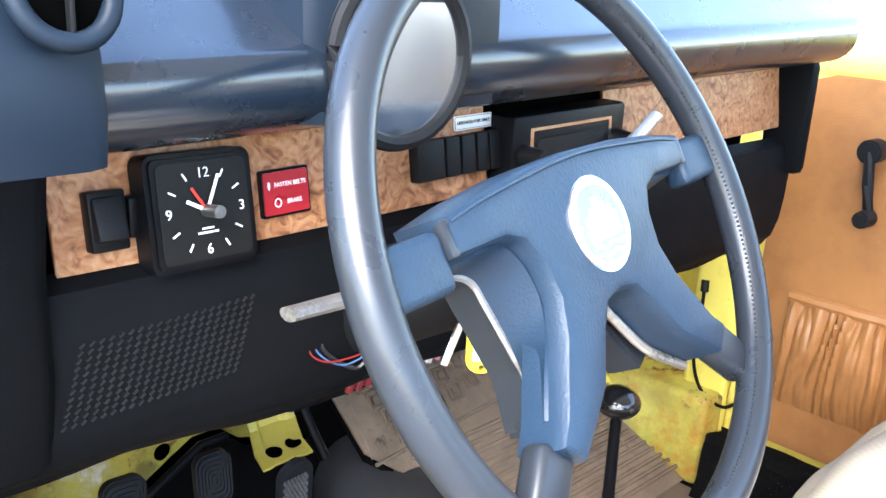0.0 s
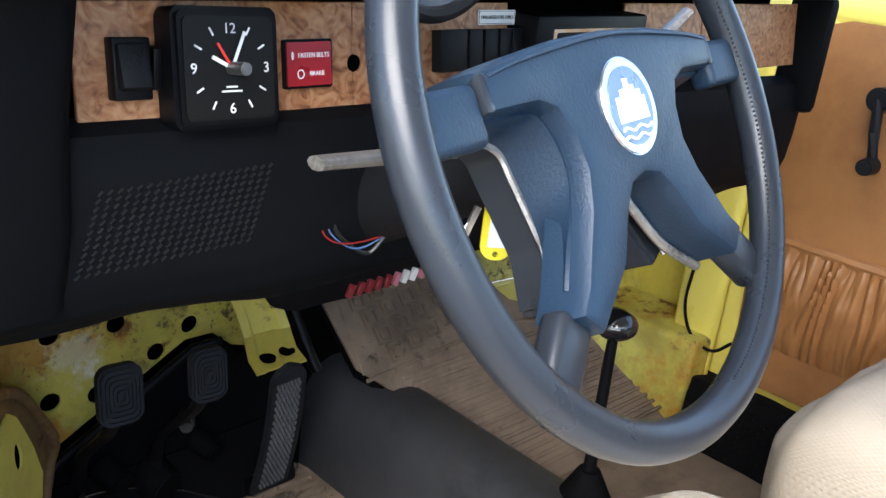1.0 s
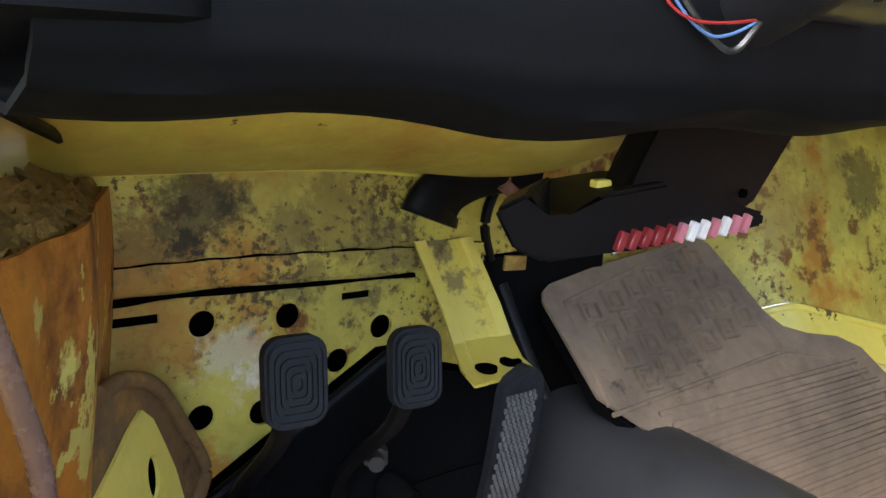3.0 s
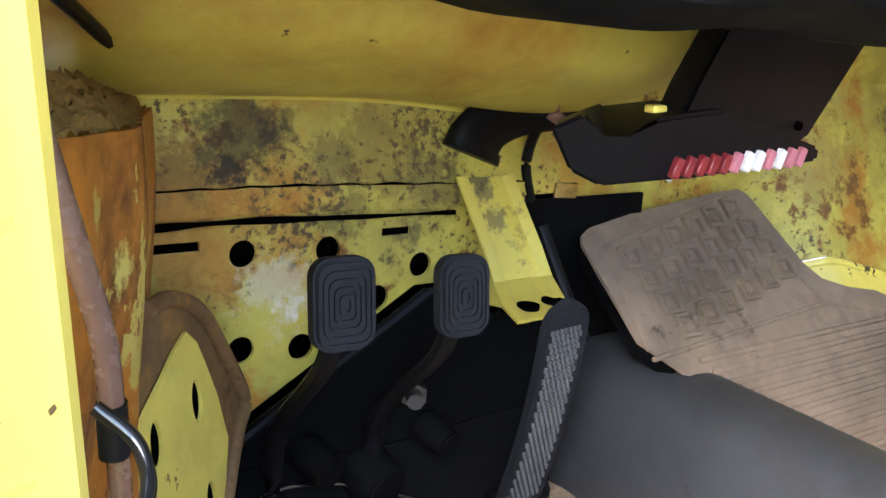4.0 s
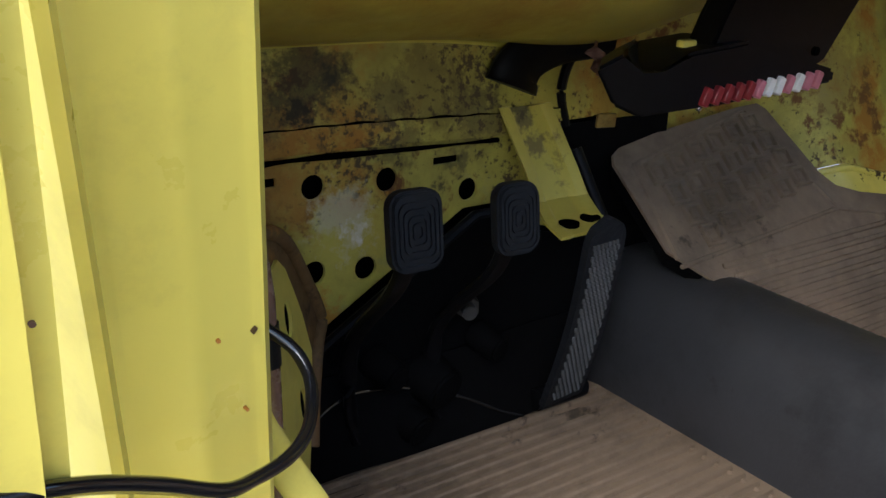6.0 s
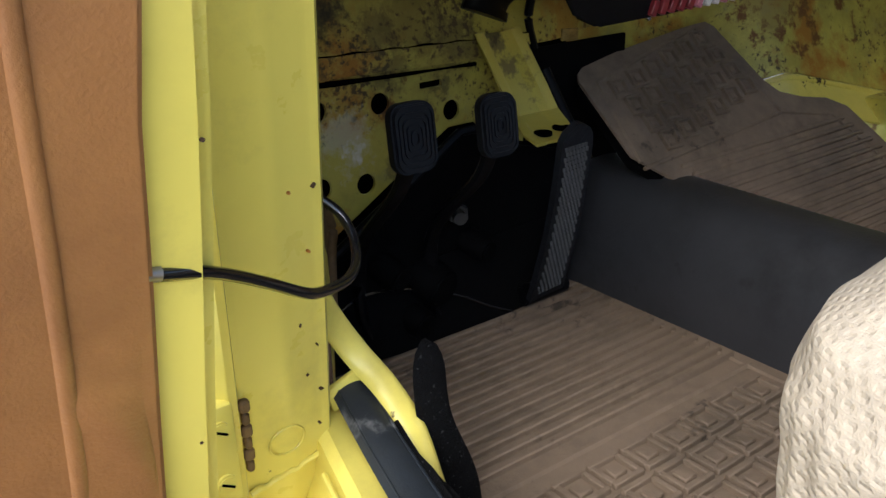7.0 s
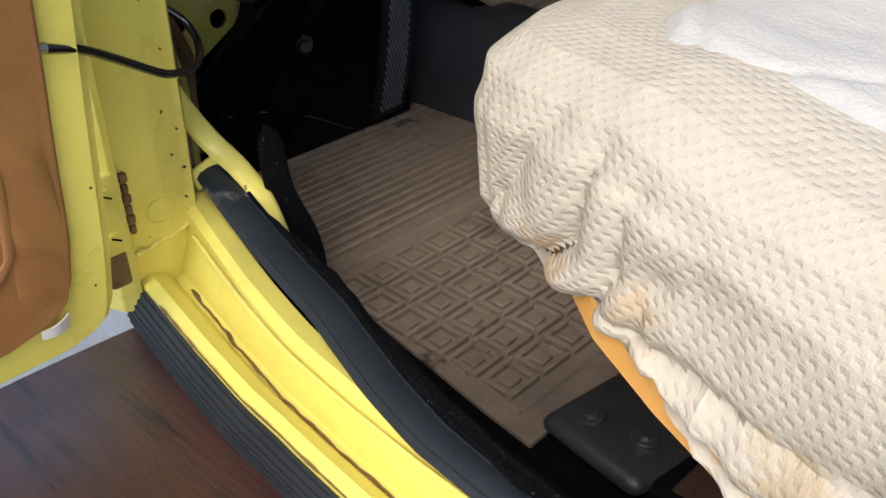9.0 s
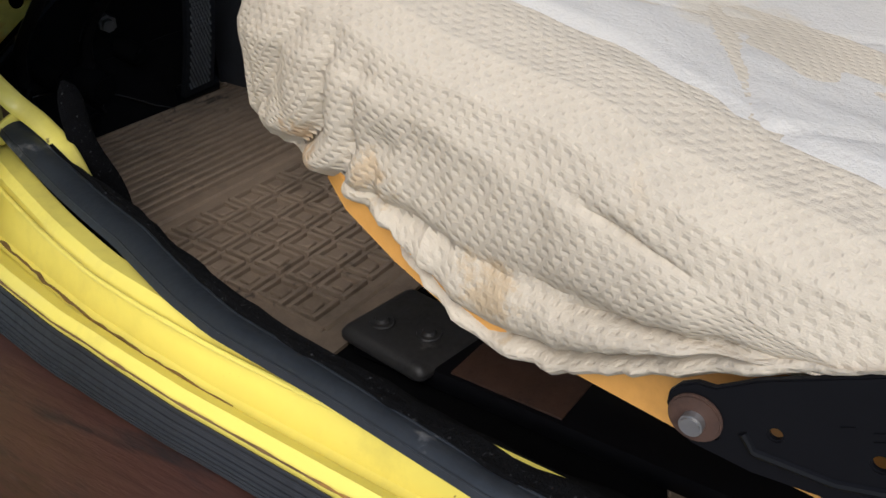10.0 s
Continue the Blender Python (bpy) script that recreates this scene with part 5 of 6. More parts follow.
part("skin", sheet(bmesh.new(), pillar_at, 96, 40, 0.003), yellow_paint, pil)
hl = part("hinge_leaf", boxed((-0.684, 0.262, 0.455), (0.022, 0.012, 0.070), bevel=0.003), yellow_edge, pil, "painted door hinge")
for z in (0.436, 0.474):
    part("screw", cyl(bmesh.new(), (-0.684, 0.257, z), (-0.684, 0.253, z), 0.0066, bevel=0.001), yellow_edge, hl)
    part("slot", boxed((-0.684, 0.2525, z), (0.009, 0.001, 0.0014), rot=Matrix.Rotation(radians(30), 4, "Y")), shade_black, hl)
bm = bmesh.new()
for k in range(6):
    box(bm, on_jamb(0.02, 0.425 + 0.011 * k, 0.003), (0.005 + 0.002 * (k % 2), 0.006, 0.009), bevel=0.0015, seg=1)
part("hinge_notch", bm, rim_rust, pil, "rusty notched hinge edge")
part("hinge_foot", boxed((-0.684, 0.268, 0.402), (0.020, 0.012, 0.032), bevel=0.004), rim_rust, pil, "rusty lower hinge end")
bm = tube(bmesh.new(), [on_jamb(0.44 + 0.19 * math.cos(2 * math.pi * k / 28), 0.429 + 0.0125 * math.sin(2 * math.pi * k / 28), 0.0002) for k in range(29)], 0.0009, 6)
part("stamped_plug", bm, yellow_paint, pil, "round stamped plug")
part("weld_bead", tube(bmesh.new(), [on_jamb(0.02 + 0.96 * k / 24, 0.392 + 0.010 * k / 24 + 0.0015 * math.sin(k * 1.1) * math.sin(k * 0.37), -0.0005) for k in range(25)], lambda t: 0.0026 + 0.0008 * math.sin(t * 23) * math.sin(t * 9), 8), yellow_edge, pil)
for f, z, r in ((0.62, 0.622, 0.0010), (0.78, 0.579, 0.0009)):
    part("paint_chip", cyl(bmesh.new(), on_jamb(f, z, -0.004), on_jamb(f, z, 0.0006), r, seg=8), rust_panel, pil)

rng = random.Random(7)
for k in range(6):
    z = 0.43 + 0.20 * rng.random() ** 1.6
    f = 0.86 - 0.22 * rng.random() ** 2
    r = 0.0003 + 0.0003 * rng.random()
    bm = bmesh.new()
    bmesh.ops.create_cone(bm, cap_ends=True, segments=7, radius1=r, radius2=r, depth=0.004)
    bmesh.ops.transform(bm, matrix=Matrix.Translation(on_jamb(f, z, -0.0016)) @ Matrix.Rotation(radians(90), 4, "X") @ Matrix.Rotation(rng.random() * 3, 4, "Z") @ Matrix.Diagonal((3.0, 0.6, 1, 1)), verts=bm.verts)
    part("paint_chip", bm, boss_rust, pil)

# ---- sill on the driver side ----
sill = thing("sill_left", "yellow door sill with chipped channel", "sill", (-0.66, 0, 0.33), kind="structure")
SIL = [(0.34, -0.583), (0.27, -0.597), (0.18, -0.615), (0.10, -0.629), (0.02, -0.637), (-0.06, -0.642), (-0.33, -0.646), (-0.95, -0.648)]


def sill_x(y):
    for (y0, x0), (y1, x1) in zip(SIL, SIL[1:]):
        if y >= y1:
            return x0 + (x1 - x0) * (y - y0) / (y1 - y0)
    return SIL[-1][1]


def sill_at(u, v):
    y = 0.335 - 1.3 * u
    x0 = sill_x(y)
    pr = [(0.035, 0.25), (0.03, 0.36), (0.018, 0.385), (0.0, 0.388), (-0.010, 0.380), (-0.020, 0.348), (-0.028, 0.345), (-0.036, 0.356), (-0.050, 0.364), (-0.060, 0.358), (-0.060, 0.345), (-0.045, 0.335)]
    k = max(0.0, (y - 0.05) / 0.28)
    f = v * 11
    i = min(int(f), 10)
    dx = pr[i][0] + (pr[i + 1][0] - pr[i][0]) * (f - i)
    z = pr[i][1] + (pr[i + 1][1] - pr[i][1]) * (f - i)
    if i <= 3:
        z += 0.04 * k * k
    return (x0 + dx * (0.86 + 0.2 * min(1.0, k)), y, z)


part("channel", sheet(bmesh.new(), sill_at, 60, 44, 0.003), yellow_edge, sill)
bm = tube(bmesh.new(), smooth_line([(-0.590, 0.310, 0.53), (-0.572, 0.314, 0.492), (-0.556, 0.306, 0.460), (-0.548, 0.280, 0.440), (-0.546, 0.250, 0.418), (-0.552, 0.22, 0.39)]), 0.0105, 12, flat=0.4, up=(0, 1, 0))
part("inner_flange", bm, yellow_edge, sill, "yellow inner flange with chipped edge")
bm = sheet(bmesh.new(), lambda u, v: (sill_x(0.275 - 0.36 * u) - 0.024 + (v - 0.5) * (0.0018 + 0.005 * max(0, noise.noise(Vector((u * 14, 0, 0))))) + 0.002 * noise.noise(Vector((u * 20, 3, 0))), 0.275 - 0.36 * u, 0.3475 + 0.0006 * math.sin(u * 60)), 70, 3, 0.0012)
part("chipped_line", bm, rim_rust, sill, "brown line of chipped paint along the groove")
bm = tube(bmesh.new(), [(sill_x(y) - 0.013, y, 0.3815 + 0.03 * max(0.0, (y - 0.05) / 0.28) ** 2) for y in [0.27 - 0.02 * k for k in range(40)]], 0.0022, 8)
part("pressed_edge", bm, yellow_edge, sill, "pressed edge along the sill")
bm = sheet(bmesh.new(), lambda u, v: tuple(Vector(sill_at(0.06 + 0.8 * u, 9.05 / 11 + 0.035 * (v - 0.5) * (0.4 + abs(noise.noise(Vector((u * 40, 1, 0))))))) + Vector((-0.0008, 0, 0.0012))), 140, 2, 0.0)
part("dirty_edge", bm, rim_rust, sill, "dirty chipped outer edge")
ws = thing("door_weatherstrip", "dark rubber weatherstrip along the sill", "weatherstrip", (-0.62, 0, 0.39))


STRIP = [(0.33, -0.576, 0.032), (0.245, -0.591, 0.034), (0.10, -0.615, 0.036), (0.0, -0.645, 0.034), (-0.06, -0.658, 0.031), (-0.17, -0.667, 0.026), (-0.31, -0.684, 0.024), (-0.98, -0.70, 0.024)]


def strip_edge(y):
    """Outer edge and width of the weatherstrip."""
    for (y0, a0, w0), (y1, a1, w1) in zip(STRIP, STRIP[1:]):
        if y >= y1:
            k = (y - y0) / (y1 - y0)
            return a0 + (a1 - a0) * k, w0 + (w1 - w0) * k
    return STRIP[-1][1:]


def rise(y):
    return 0.052 * max(0.0, (y - 0.05) / 0.28) ** 2


def strip_at(u, v):
    y = 0.300 - 1.215 * u
    a, w = strip_edge(y)
    return (a + w * v, y, 0.3945 + rise(y) + 0.007 * math.sin(math.pi * v) ** 0.6)


part("rubber", sheet(bmesh.new(), strip_at, 70, 12, 0.005), weather, ws)
for v in (0.14, 0.86):
    part("ridge", tube(bmesh.new(), [Vector(strip_at(k / 60, v)) + Vector((0, 0, 0.0002)) for k in range(61)], 0.0009, 6), weather, ws)
part("end_clip", boxed(Vector(strip_at(0, 0.5)) + Vector((0, 0.003, -0.004)), (0.040, 0.006, 0.020), rot=Matrix.Rotation(radians(-18), 4, "Y"), bevel=0.002), yellow_edge, ws, "bent yellow end")
cp = thing("sill_carpet", "black carpet strip over the inner sill", "carpet", (-0.58, 0, 0.33))


def carpet_at(u, v):
    y = 0.26 - 1.15 * u
    a, sw_ = strip_edge(y)
    x0 = a + sw_ - 0.004
    end = -0.548 + 0.01 * math.sin(y * 9)
    pr = [(0.0, 0.396), (0.15, 0.392), (0.55, 0.35), (0.9, 0.27), (1.0, 0.253)]
    f = v * 4
    i = min(int(f), 3)
    k = pr[i][0] + (pr[i + 1][0] - pr[i][0]) * (f - i)
    z = pr[i][1] + (pr[i + 1][1] - pr[i][1]) * (f - i)
    w = Vector((x0 * 18, y * 18, v * 3))
    return (x0 + (end - x0) * k + 0.005 * noise.noise(w), y, z + rise(y) * (1 - v) + 0.004 * noise.noise(w * 3))


part("carpet_strip", sheet(bmesh.new(), carpet_at, 70, 16, 0.006), carpet_black, cp)
bm = tube(bmesh.new(), [(-0.506 - 0.026 * k / 20 + 0.004 * math.sin(k * 0.4), 0.243 + 0.018 * k / 20, 0.325 + 0.156 * k / 20) for k in range(21)], lambda t: 0.0145 * math.sqrt(max(0.02, 1 - max(0.0, (t - 0.8) / 0.2) ** 2)), 14, flat=0.28, up=(0, 1, 0))
part("loose_flap", bm, carpet_black, cp, "loose carpet flap standing up")

# ---- running board ----
rbd = thing("running_board", "weathered running board with rust and black ribbed rubber", "running board", (-0.8, -0.2, 0.29))


def board_edge(y):
    return sill_x(y) - 0.050 - 0.010 * max(0.0, min(1.0, (y - 0.05) / 0.28))


def strip_depth(y):
    return 0.026 + 0.026 * max(0.0, min(1.0, (y + 0.10) / 0.38))


bm = sheet(bmesh.new(), lambda u, v: (board_edge(0.33 - 1.2 * u) + 0.01 - (0.93 + board_edge(0.33 - 1.2 * u) + 0.01) * v, 0.33 - 1.2 * u, 0.350 - strip_depth(0.33 - 1.2 * u) + 0.004 * math.sin(3.1 * v) - 0.018 * max(0, v - 0.85) / 0.15), 40, 16, 0.012)
part("board", bm, rust_board, rbd, "rusty brown worn board")


def moulding_at(u, v):
    y = 0.33 - 1.2 * u
    return (board_edge(y) - 0.004 - 0.010 * v - 0.006 * math.sin(math.pi * v), y, 0.354 - strip_depth(y) * v)


part("inner_strip", sheet(bmesh.new(), moulding_at, 40, 10, 0.004), running, rbd, "black rubber strip against the sill")
for k in range(7):
    bm = tube(bmesh.new(), [Vector(moulding_at(u / 40, 0.08 + 0.135 * k)) + Vector((-0.0002, 0, 0.0002)) for u in range(41)], 0.0012, 6)
    part("rubber_rib", bm, running, rbd)
part("outer_trim", tube(bmesh.new(), [(-0.93, 0.33 - 0.1 * k, 0.275) for k in range(13)], 0.008, 10), chrome, rbd, "bright outer moulding")

# ---- cable from the door to the body ----
cb = thing("door_cable", "black cable looping from the door to the body", "cable", (-0.7, 0.16, 0.61))
part("sleeve", tube(bmesh.new(), smooth_line([(-0.752, 0.144, 0.634), (-0.738, 0.146, 0.630), (-0.720, 0.152, 0.624), (-0.702, 0.162, 0.614), (-0.680, 0.172, 0.600), (-0.655, 0.180, 0.584), (-0.636, 0.194, 0.575), (-0.616, 0.208, 0.570), (-0.600, 0.224, 0.568), (-0.588, 0.242, 0.570), (-0.582, 0.256, 0.577), (-0.584, 0.268, 0.588), (-0.596, 0.276, 0.60)]), 0.0032, 10), knob_gloss, cb)
part("tape_end", tube(bmesh.new(), [(-0.754, 0.1435, 0.6345), (-0.739, 0.1455, 0.6308)], 0.0035, 10), steel_dull, cb, "bare grey cable end")

# ---- driver seat ----
seat = thing("car_seat", "driver seat under a cream knitted and plush cover", "car seat", (-0.36, -0.33, 0.3))
SEAT = smooth_line([(-0.10, -0.60, 0), (-0.09, -0.30, 0), (-0.095, -0.08, 0), (-0.13, -0.015, 0), (-0.22, 0.0, 0), (-0.34, -0.002, 0), (-0.45, -0.016, 0), (-0.54, -0.030, 0), (-0.580, -0.046, 0), (-0.599, -0.078, 0), (-0.612, -0.13, 0),
                    (-0.627, -0.20, 0), (-0.643, -0.30, 0), (-0.664, -0.40, 0), (-0.678, -0.52, 0), (-0.682, -0.70, 0)], 14)
_len = [0.0]
for a_, b_ in zip(SEAT, SEAT[1:]):
    _len.append(_len[-1] + (b_ - a_).length)


def seat_hem(y):
    rows = [(0.05, 0.530), (-0.10, 0.528), (-0.15, 0.520), (-0.19, 0.508), (-0.23, 0.487), (-0.256, 0.470), (-0.28, 0.459), (-0.327, 0.466), (-0.421, 0.520), (-0.491, 0.548), (-0.75, 0.60)]
    for (y0, z0), (y1, z1) in zip(rows, rows[1:]):
        if y >= y1:
            return z0 + (z1 - z0) * (y0 - y) / (y0 - y1)
    return rows[-1][1]


def cushion_point(i, v):
    """Outline point i; v from the gathered hem (0) over the edge to the middle of the top (1)."""
    p = SEAT[i]
    t = (SEAT[min(i + 1, len(SEAT) - 1)] - SEAT[max(i - 1, 0)]).normalized()
    inw = Vector((-t.y, t.x, 0))
    if inw.dot(Vector((-0.36, -0.40, 0)) - p) < 0:
        inw = -inw
    hem = seat_hem(p.y)
    drop = 0.16 * max(0.0, -0.16 - p.y)
    prof = [(0.010, hem), (0.003, hem + 0.015), (0.002, hem * 0.55 + 0.45 * (0.60 - drop)), (0.0, 0.600 - drop), (0.008, 0.625 - drop), (0.028, 0.641 - drop), (0.06, 0.647 - drop), (0.12, 0.645 - drop), (0.24, 0.632 - drop)]
    f = v * 8
    k = min(int(f), 7)
    q = f - k
    q = q * q * (3 - 2 * q) * 0.3 + q * 0.7
    d = prof[k][0] + (prof[k + 1][0] - prof[k][0]) * q
    z = prof[k][1] + (prof[k + 1][1] - prof[k][1]) * q
    s_ = _len[i]
    low = max(0.0, 1 - v * 2.1)
    amp = 1.0 if p.x < -0.5 else 0.35
    def pinch(ph):
        return 2 * abs(math.sin(ph / 2)) ** 0.6 - 1.25
    near = max(0.0, 1 - abs(p.y + 0.135) / 0.085) if p.x < -0.5 else 0.0
    fold = pinch(s_ * 175 + 2.5 * math.sin(s_ * 31) - 20 * v) * max(0.0, 1 - v / 0.52) ** 0.8 * (0.35 + 0.65 * min(1.0, v / 0.06))
    d -= amp * near * 0.016 * fold
    d -= amp * (1 - near) * 0.0022 * low * math.sin(s_ * 260 + 3 * math.sin(s_ * 41))
    # long slanting tucks along the side, deepest at the hem
    side = max(0.0, min(1.0, (-0.15 - p.y) / 0.07)) * (1.0 if p.x < -0.5 else 0.0)
    reach = 0.40 + 0.10 * math.sin(s_ * 33)
    d -= side * 0.0115 * pinch(v * 46 - s_ * 27 + 1.6 * math.sin(s_ * 23)) * max(0.0, 1 - v / reach) ** 0.8
    c = p + inw * d + Vector((0, 0, z))
    return c + Vector((0.003, 0.003, 0.004)) * noise.noise(c * 11) + inw * 0.002 * noise.noise(c * 45)


def knit_mesh(name, mat_, parent, keep, lift, label):
    nv = 72
    bm = bmesh.new()
    uvl = bm.loops.layers.uv.new("UVMap")
    grid = {}
    hgt = [0.0]
    for j in range(nv):
        hgt.append(hgt[-1] + (cushion_point(150, (j + 1) / nv) - cushion_point(150, j / nv)).length)
    for i in range(len(SEAT) - 1):
        for j in range(nv):
            if not keep(SEAT[i], j / nv):
                continue
            fv = []
            for a, b in ((i, j), (i + 1, j), (i + 1, j + 1), (i, j + 1)):
                if (a, b) not in grid:
                    grid[(a, b)] = bm.verts.new(cushion_point(a, b / nv) + Vector((0, 0, lift)))
                fv.append((grid[(a, b)], (_len[a], hgt[b])))
            fc = bm.faces.new([x for x, _ in fv])
            for lp, (_, uvv) in zip(fc.loops, fv):
                lp[uvl].uv = uvv
    return part(name, bm, mat_, parent, label)


knit_mesh("cushion_cover", cream_knit, seat, lambda p, v: True, 0.0, "cream knitted elastic seat cover, stained at the hem")


def crown(d):
    """Height of the cushion's top at a distance in from its edge."""
    return float(np.interp(d, (0.0, 0.008, 0.028, 0.06, 0.12, 0.24, 0.60), (0.600, 0.625, 0.641, 0.647, 0.645, 0.632, 0.612)))


EDGE_Y, EDGE_X = [-p.y for p in SEAT if p.x < -0.60], [p.x for p in SEAT if p.x < -0.60]


def plush_at(u, v):
    y = -0.118 - 0.65 * v ** 1.25
    x0 = float(np.interp(-y, (0.118, 0.126, 0.143, 0.17, 0.225, 0.31, 0.37, 0.46, 0.60, 0.78), (-0.47, -0.525, -0.550, -0.562, -0.566, -0.580, -0.602, -0.628, -0.642, -0.642)))
    x = x0 + (-0.15 - x0) * u
    drop = 0.16 * max(0.0, -0.16 - y)
    side = crown(x - float(np.interp(-y, EDGE_Y, EDGE_X))) - drop
    df = -y - 0.012
    front = crown(df) if df < 0.24 else 0.632 - 0.35 * (df - 0.24)
    seam = min(abs((x * 0.8 + y * 0.6) % 0.16 - 0.08), abs((x * 0.5 - y) % 0.21 - 0.1))
    rim = min(1.0, u * 16, v * 20)
    z = max(side, front, crown(-0.093 - x) - drop) - 0.0035 + 0.0095 * rim - 0.0028 * max(0.0, 1 - seam / 0.006)
    c = Vector((x, y, z))
    return c + Vector((0, 0, 0.004 * noise.noise(c * 11) + 0.002 * noise.noise(c * 31)))


part("plush_panel", sheet(bmesh.new(), plush_at, 110, 150, 0.0), cream_plush, seat, "pale plush top panel with pressed seams")
bm = rings_mesh(bmesh.new(), [[(-0.600, y, zt), (x, y, zt - 0.006), (x - 0.002, y, zb + 0.008), (x + 0.010, y, zb), (-0.13, y, zb), (-0.12, y, zt)] for y, zt, zb, x in ((-0.128, 0.535, 0.516, -0.588), (-0.138, 0.535, 0.510, -0.602), (-0.16, 0.530, 0.498, -0.612), (-0.205, 0.515, 0.478, -0.620), (-0.26, 0.495, 0.462, -0.630), (-0.32, 0.495, 0.460, -0.632), (-0.40, 0.530, 0.459, -0.645), (-0.50, 0.560, 0.457, -0.655), (-0.74, 0.58, 0.45, -0.66))])
part("seat_base", bm, orange_vinyl, seat, "tan orange vinyl seat base")
HP = [(0.400, 0.505), (0.4005, 0.512), (0.405, 0.518), (0.412, 0.522), (0.420, 0.5225), (0.437, 0.534), (0.492, 0.561), (0.70, 0.66), (0.74, 0.60), (0.55, 0.50), (0.486, 0.482), (0.470, 0.487), (0.441, 0.485), (0.424, 0.487), (0.414, 0.488), (0.405, 0.493)]
hm = facing((-0.676, 0, 0), (0, -1, 0), (0, 0, 1))
bm = plate(HP, [circle2(0.448, 0.510, 0.0030), circle2(0.489, 0.515, 0.0038), circle2(0.423, 0.498, 0.0022)], 0.004, hm)
hp = part("hinge_plate", rounded(bm, 0.0008, 2), black_paint, seat, "black steel recliner plate")
part("boss", rounded(plate(circle2(0.414, 0.504, 0.0125, 24), [], 0.003, hm @ Matrix.Translation((0, 0, 0.0025))), 0.001, 2), boss_rust, hp, "rusty round boss")
part("pivot", cyl(bmesh.new(), (-0.676, -0.414, 0.503), (-0.6835, -0.414, 0.503), 0.0055, bevel=0.001), steel_dull, hp, "worn pivot bolt")
part("pressed_rib", tube(bmesh.new(), [hm @ Vector((x, z, 0.0)) for x, z in ((0.435, 0.505), (0.441, 0.497), (0.475, 0.497), (0.53, 0.512))], 0.0022, 8), black_paint, hp)
for x, z, w in ((0.474, 0.527, 0.006), (0.487, 0.530, 0.008), (0.488, 0.526, 0.008)):
    bm = boxed((0, 0, 0), (w, 0.0012, 0.0008))
    bmesh.ops.transform(bm, matrix=hm @ Matrix.Translation((x, z, 0.0003)) @ Matrix.Rotation(radians(24), 4, "Z"), verts=bm.verts)
    part("embossed_bar", bm, black_paint, hp)
part("lower_bolt", cyl(bmesh.new(), (-0.672, -0.492, 0.487), (-0.684, -0.492, 0.487), 0.008, seg=6, bevel=0.001), steel_dull, hp)
bm = boxed((-0.33, -1.02, 0.80), (0.50, 0.14, 0.55), rot=Matrix.Rotation(radians(-12), 4, "X"), bevel=0.05, seg=4)
part("backrest", bm, cream_plush, seat)
rail = thing("seat_rail", "dark steel seat rail bolted to the floor", "seat rail", (-0.49, -0.09, 0.25))
part("channel", boxed((-0.43, -0.25, 0.262), (0.09, 0.44, 0.022), bevel=0.005), black_paint, rail)
part("foot", boxed((-0.435, -0.075, 0.270), (0.10, 0.11, 0.020), rot=Matrix.Rotation(radians(-8), 4, "Z"), bevel=0.012, seg=4), grimy_steel, rail, "grimy steel foot")
for x, y in ((-0.451, -0.049), (-0.442, -0.097)):
    part("bolt", cyl(bmesh.new(), (x, y, 0.278), (x, y, 0.287), 0.014, 0.010, bevel=0.004), grimy_steel, rail, "worn round bolt head")
part("rust_patch", boxed((-0.435, -0.195, 0.2735), (0.07, 0.11, 0.003), bevel=0.001), boss_rust, rail, "rusty section of the rail")
out = [(-0.52, -0.80), (-0.06, -0.80), (-0.06, -0.335), (-0.36, -0.330), (-0.45, -0.335), (-0.50, -0.36)]
sq2 = [(-0.44 + 0.05 * i, -0.37 - 0.05 * j, 0.032, 0.007) for i in range(5) for j in range(4)]
rubber_mat("rear_floor_mat", "beige rubber mat with square ribs behind the seat", out, Matrix.Translation((0, 0, 0.251)), [(-0.25, -0.70, 0.3, 0.008), (-0.25, -0.72, 0.3, 0.008)], sq2, [((-0.47, -0.35), (-0.08, -0.35), 0.004)])

# ---- passenger seat ----
ps = thing("car_seat", "passenger seat under a cream knitted cover", "car seat", (0.42, -0.35, 0.3))
def passenger_cushion(u, v):
    a = 2 * math.pi * v
    y = 0.0 - 0.74 * u
    e = math.sqrt(max(0.0, 1 - max(0.0, (0.12 - u) / 0.12) ** 2.4))
    c, q = math.cos(a - math.pi / 2), math.sin(a - math.pi / 2)
    x = 0.40 + 0.262 * math.copysign(abs(q) ** 0.45, q) * (0.90 + 0.10 * e)
    up_ = -math.copysign(abs(c) ** 0.6, c)
    z = 0.53 + (0.105 * up_ * (0.35 + 0.65 * e) if up_ > 0 else 0.14 * up_)
    w = Vector((x * 13, y * 13, z * 13))
    return (x + 0.004 * noise.noise(w), y + 0.006 * math.sin(x * 9), z + 0.006 * noise.noise(w * 0.8))


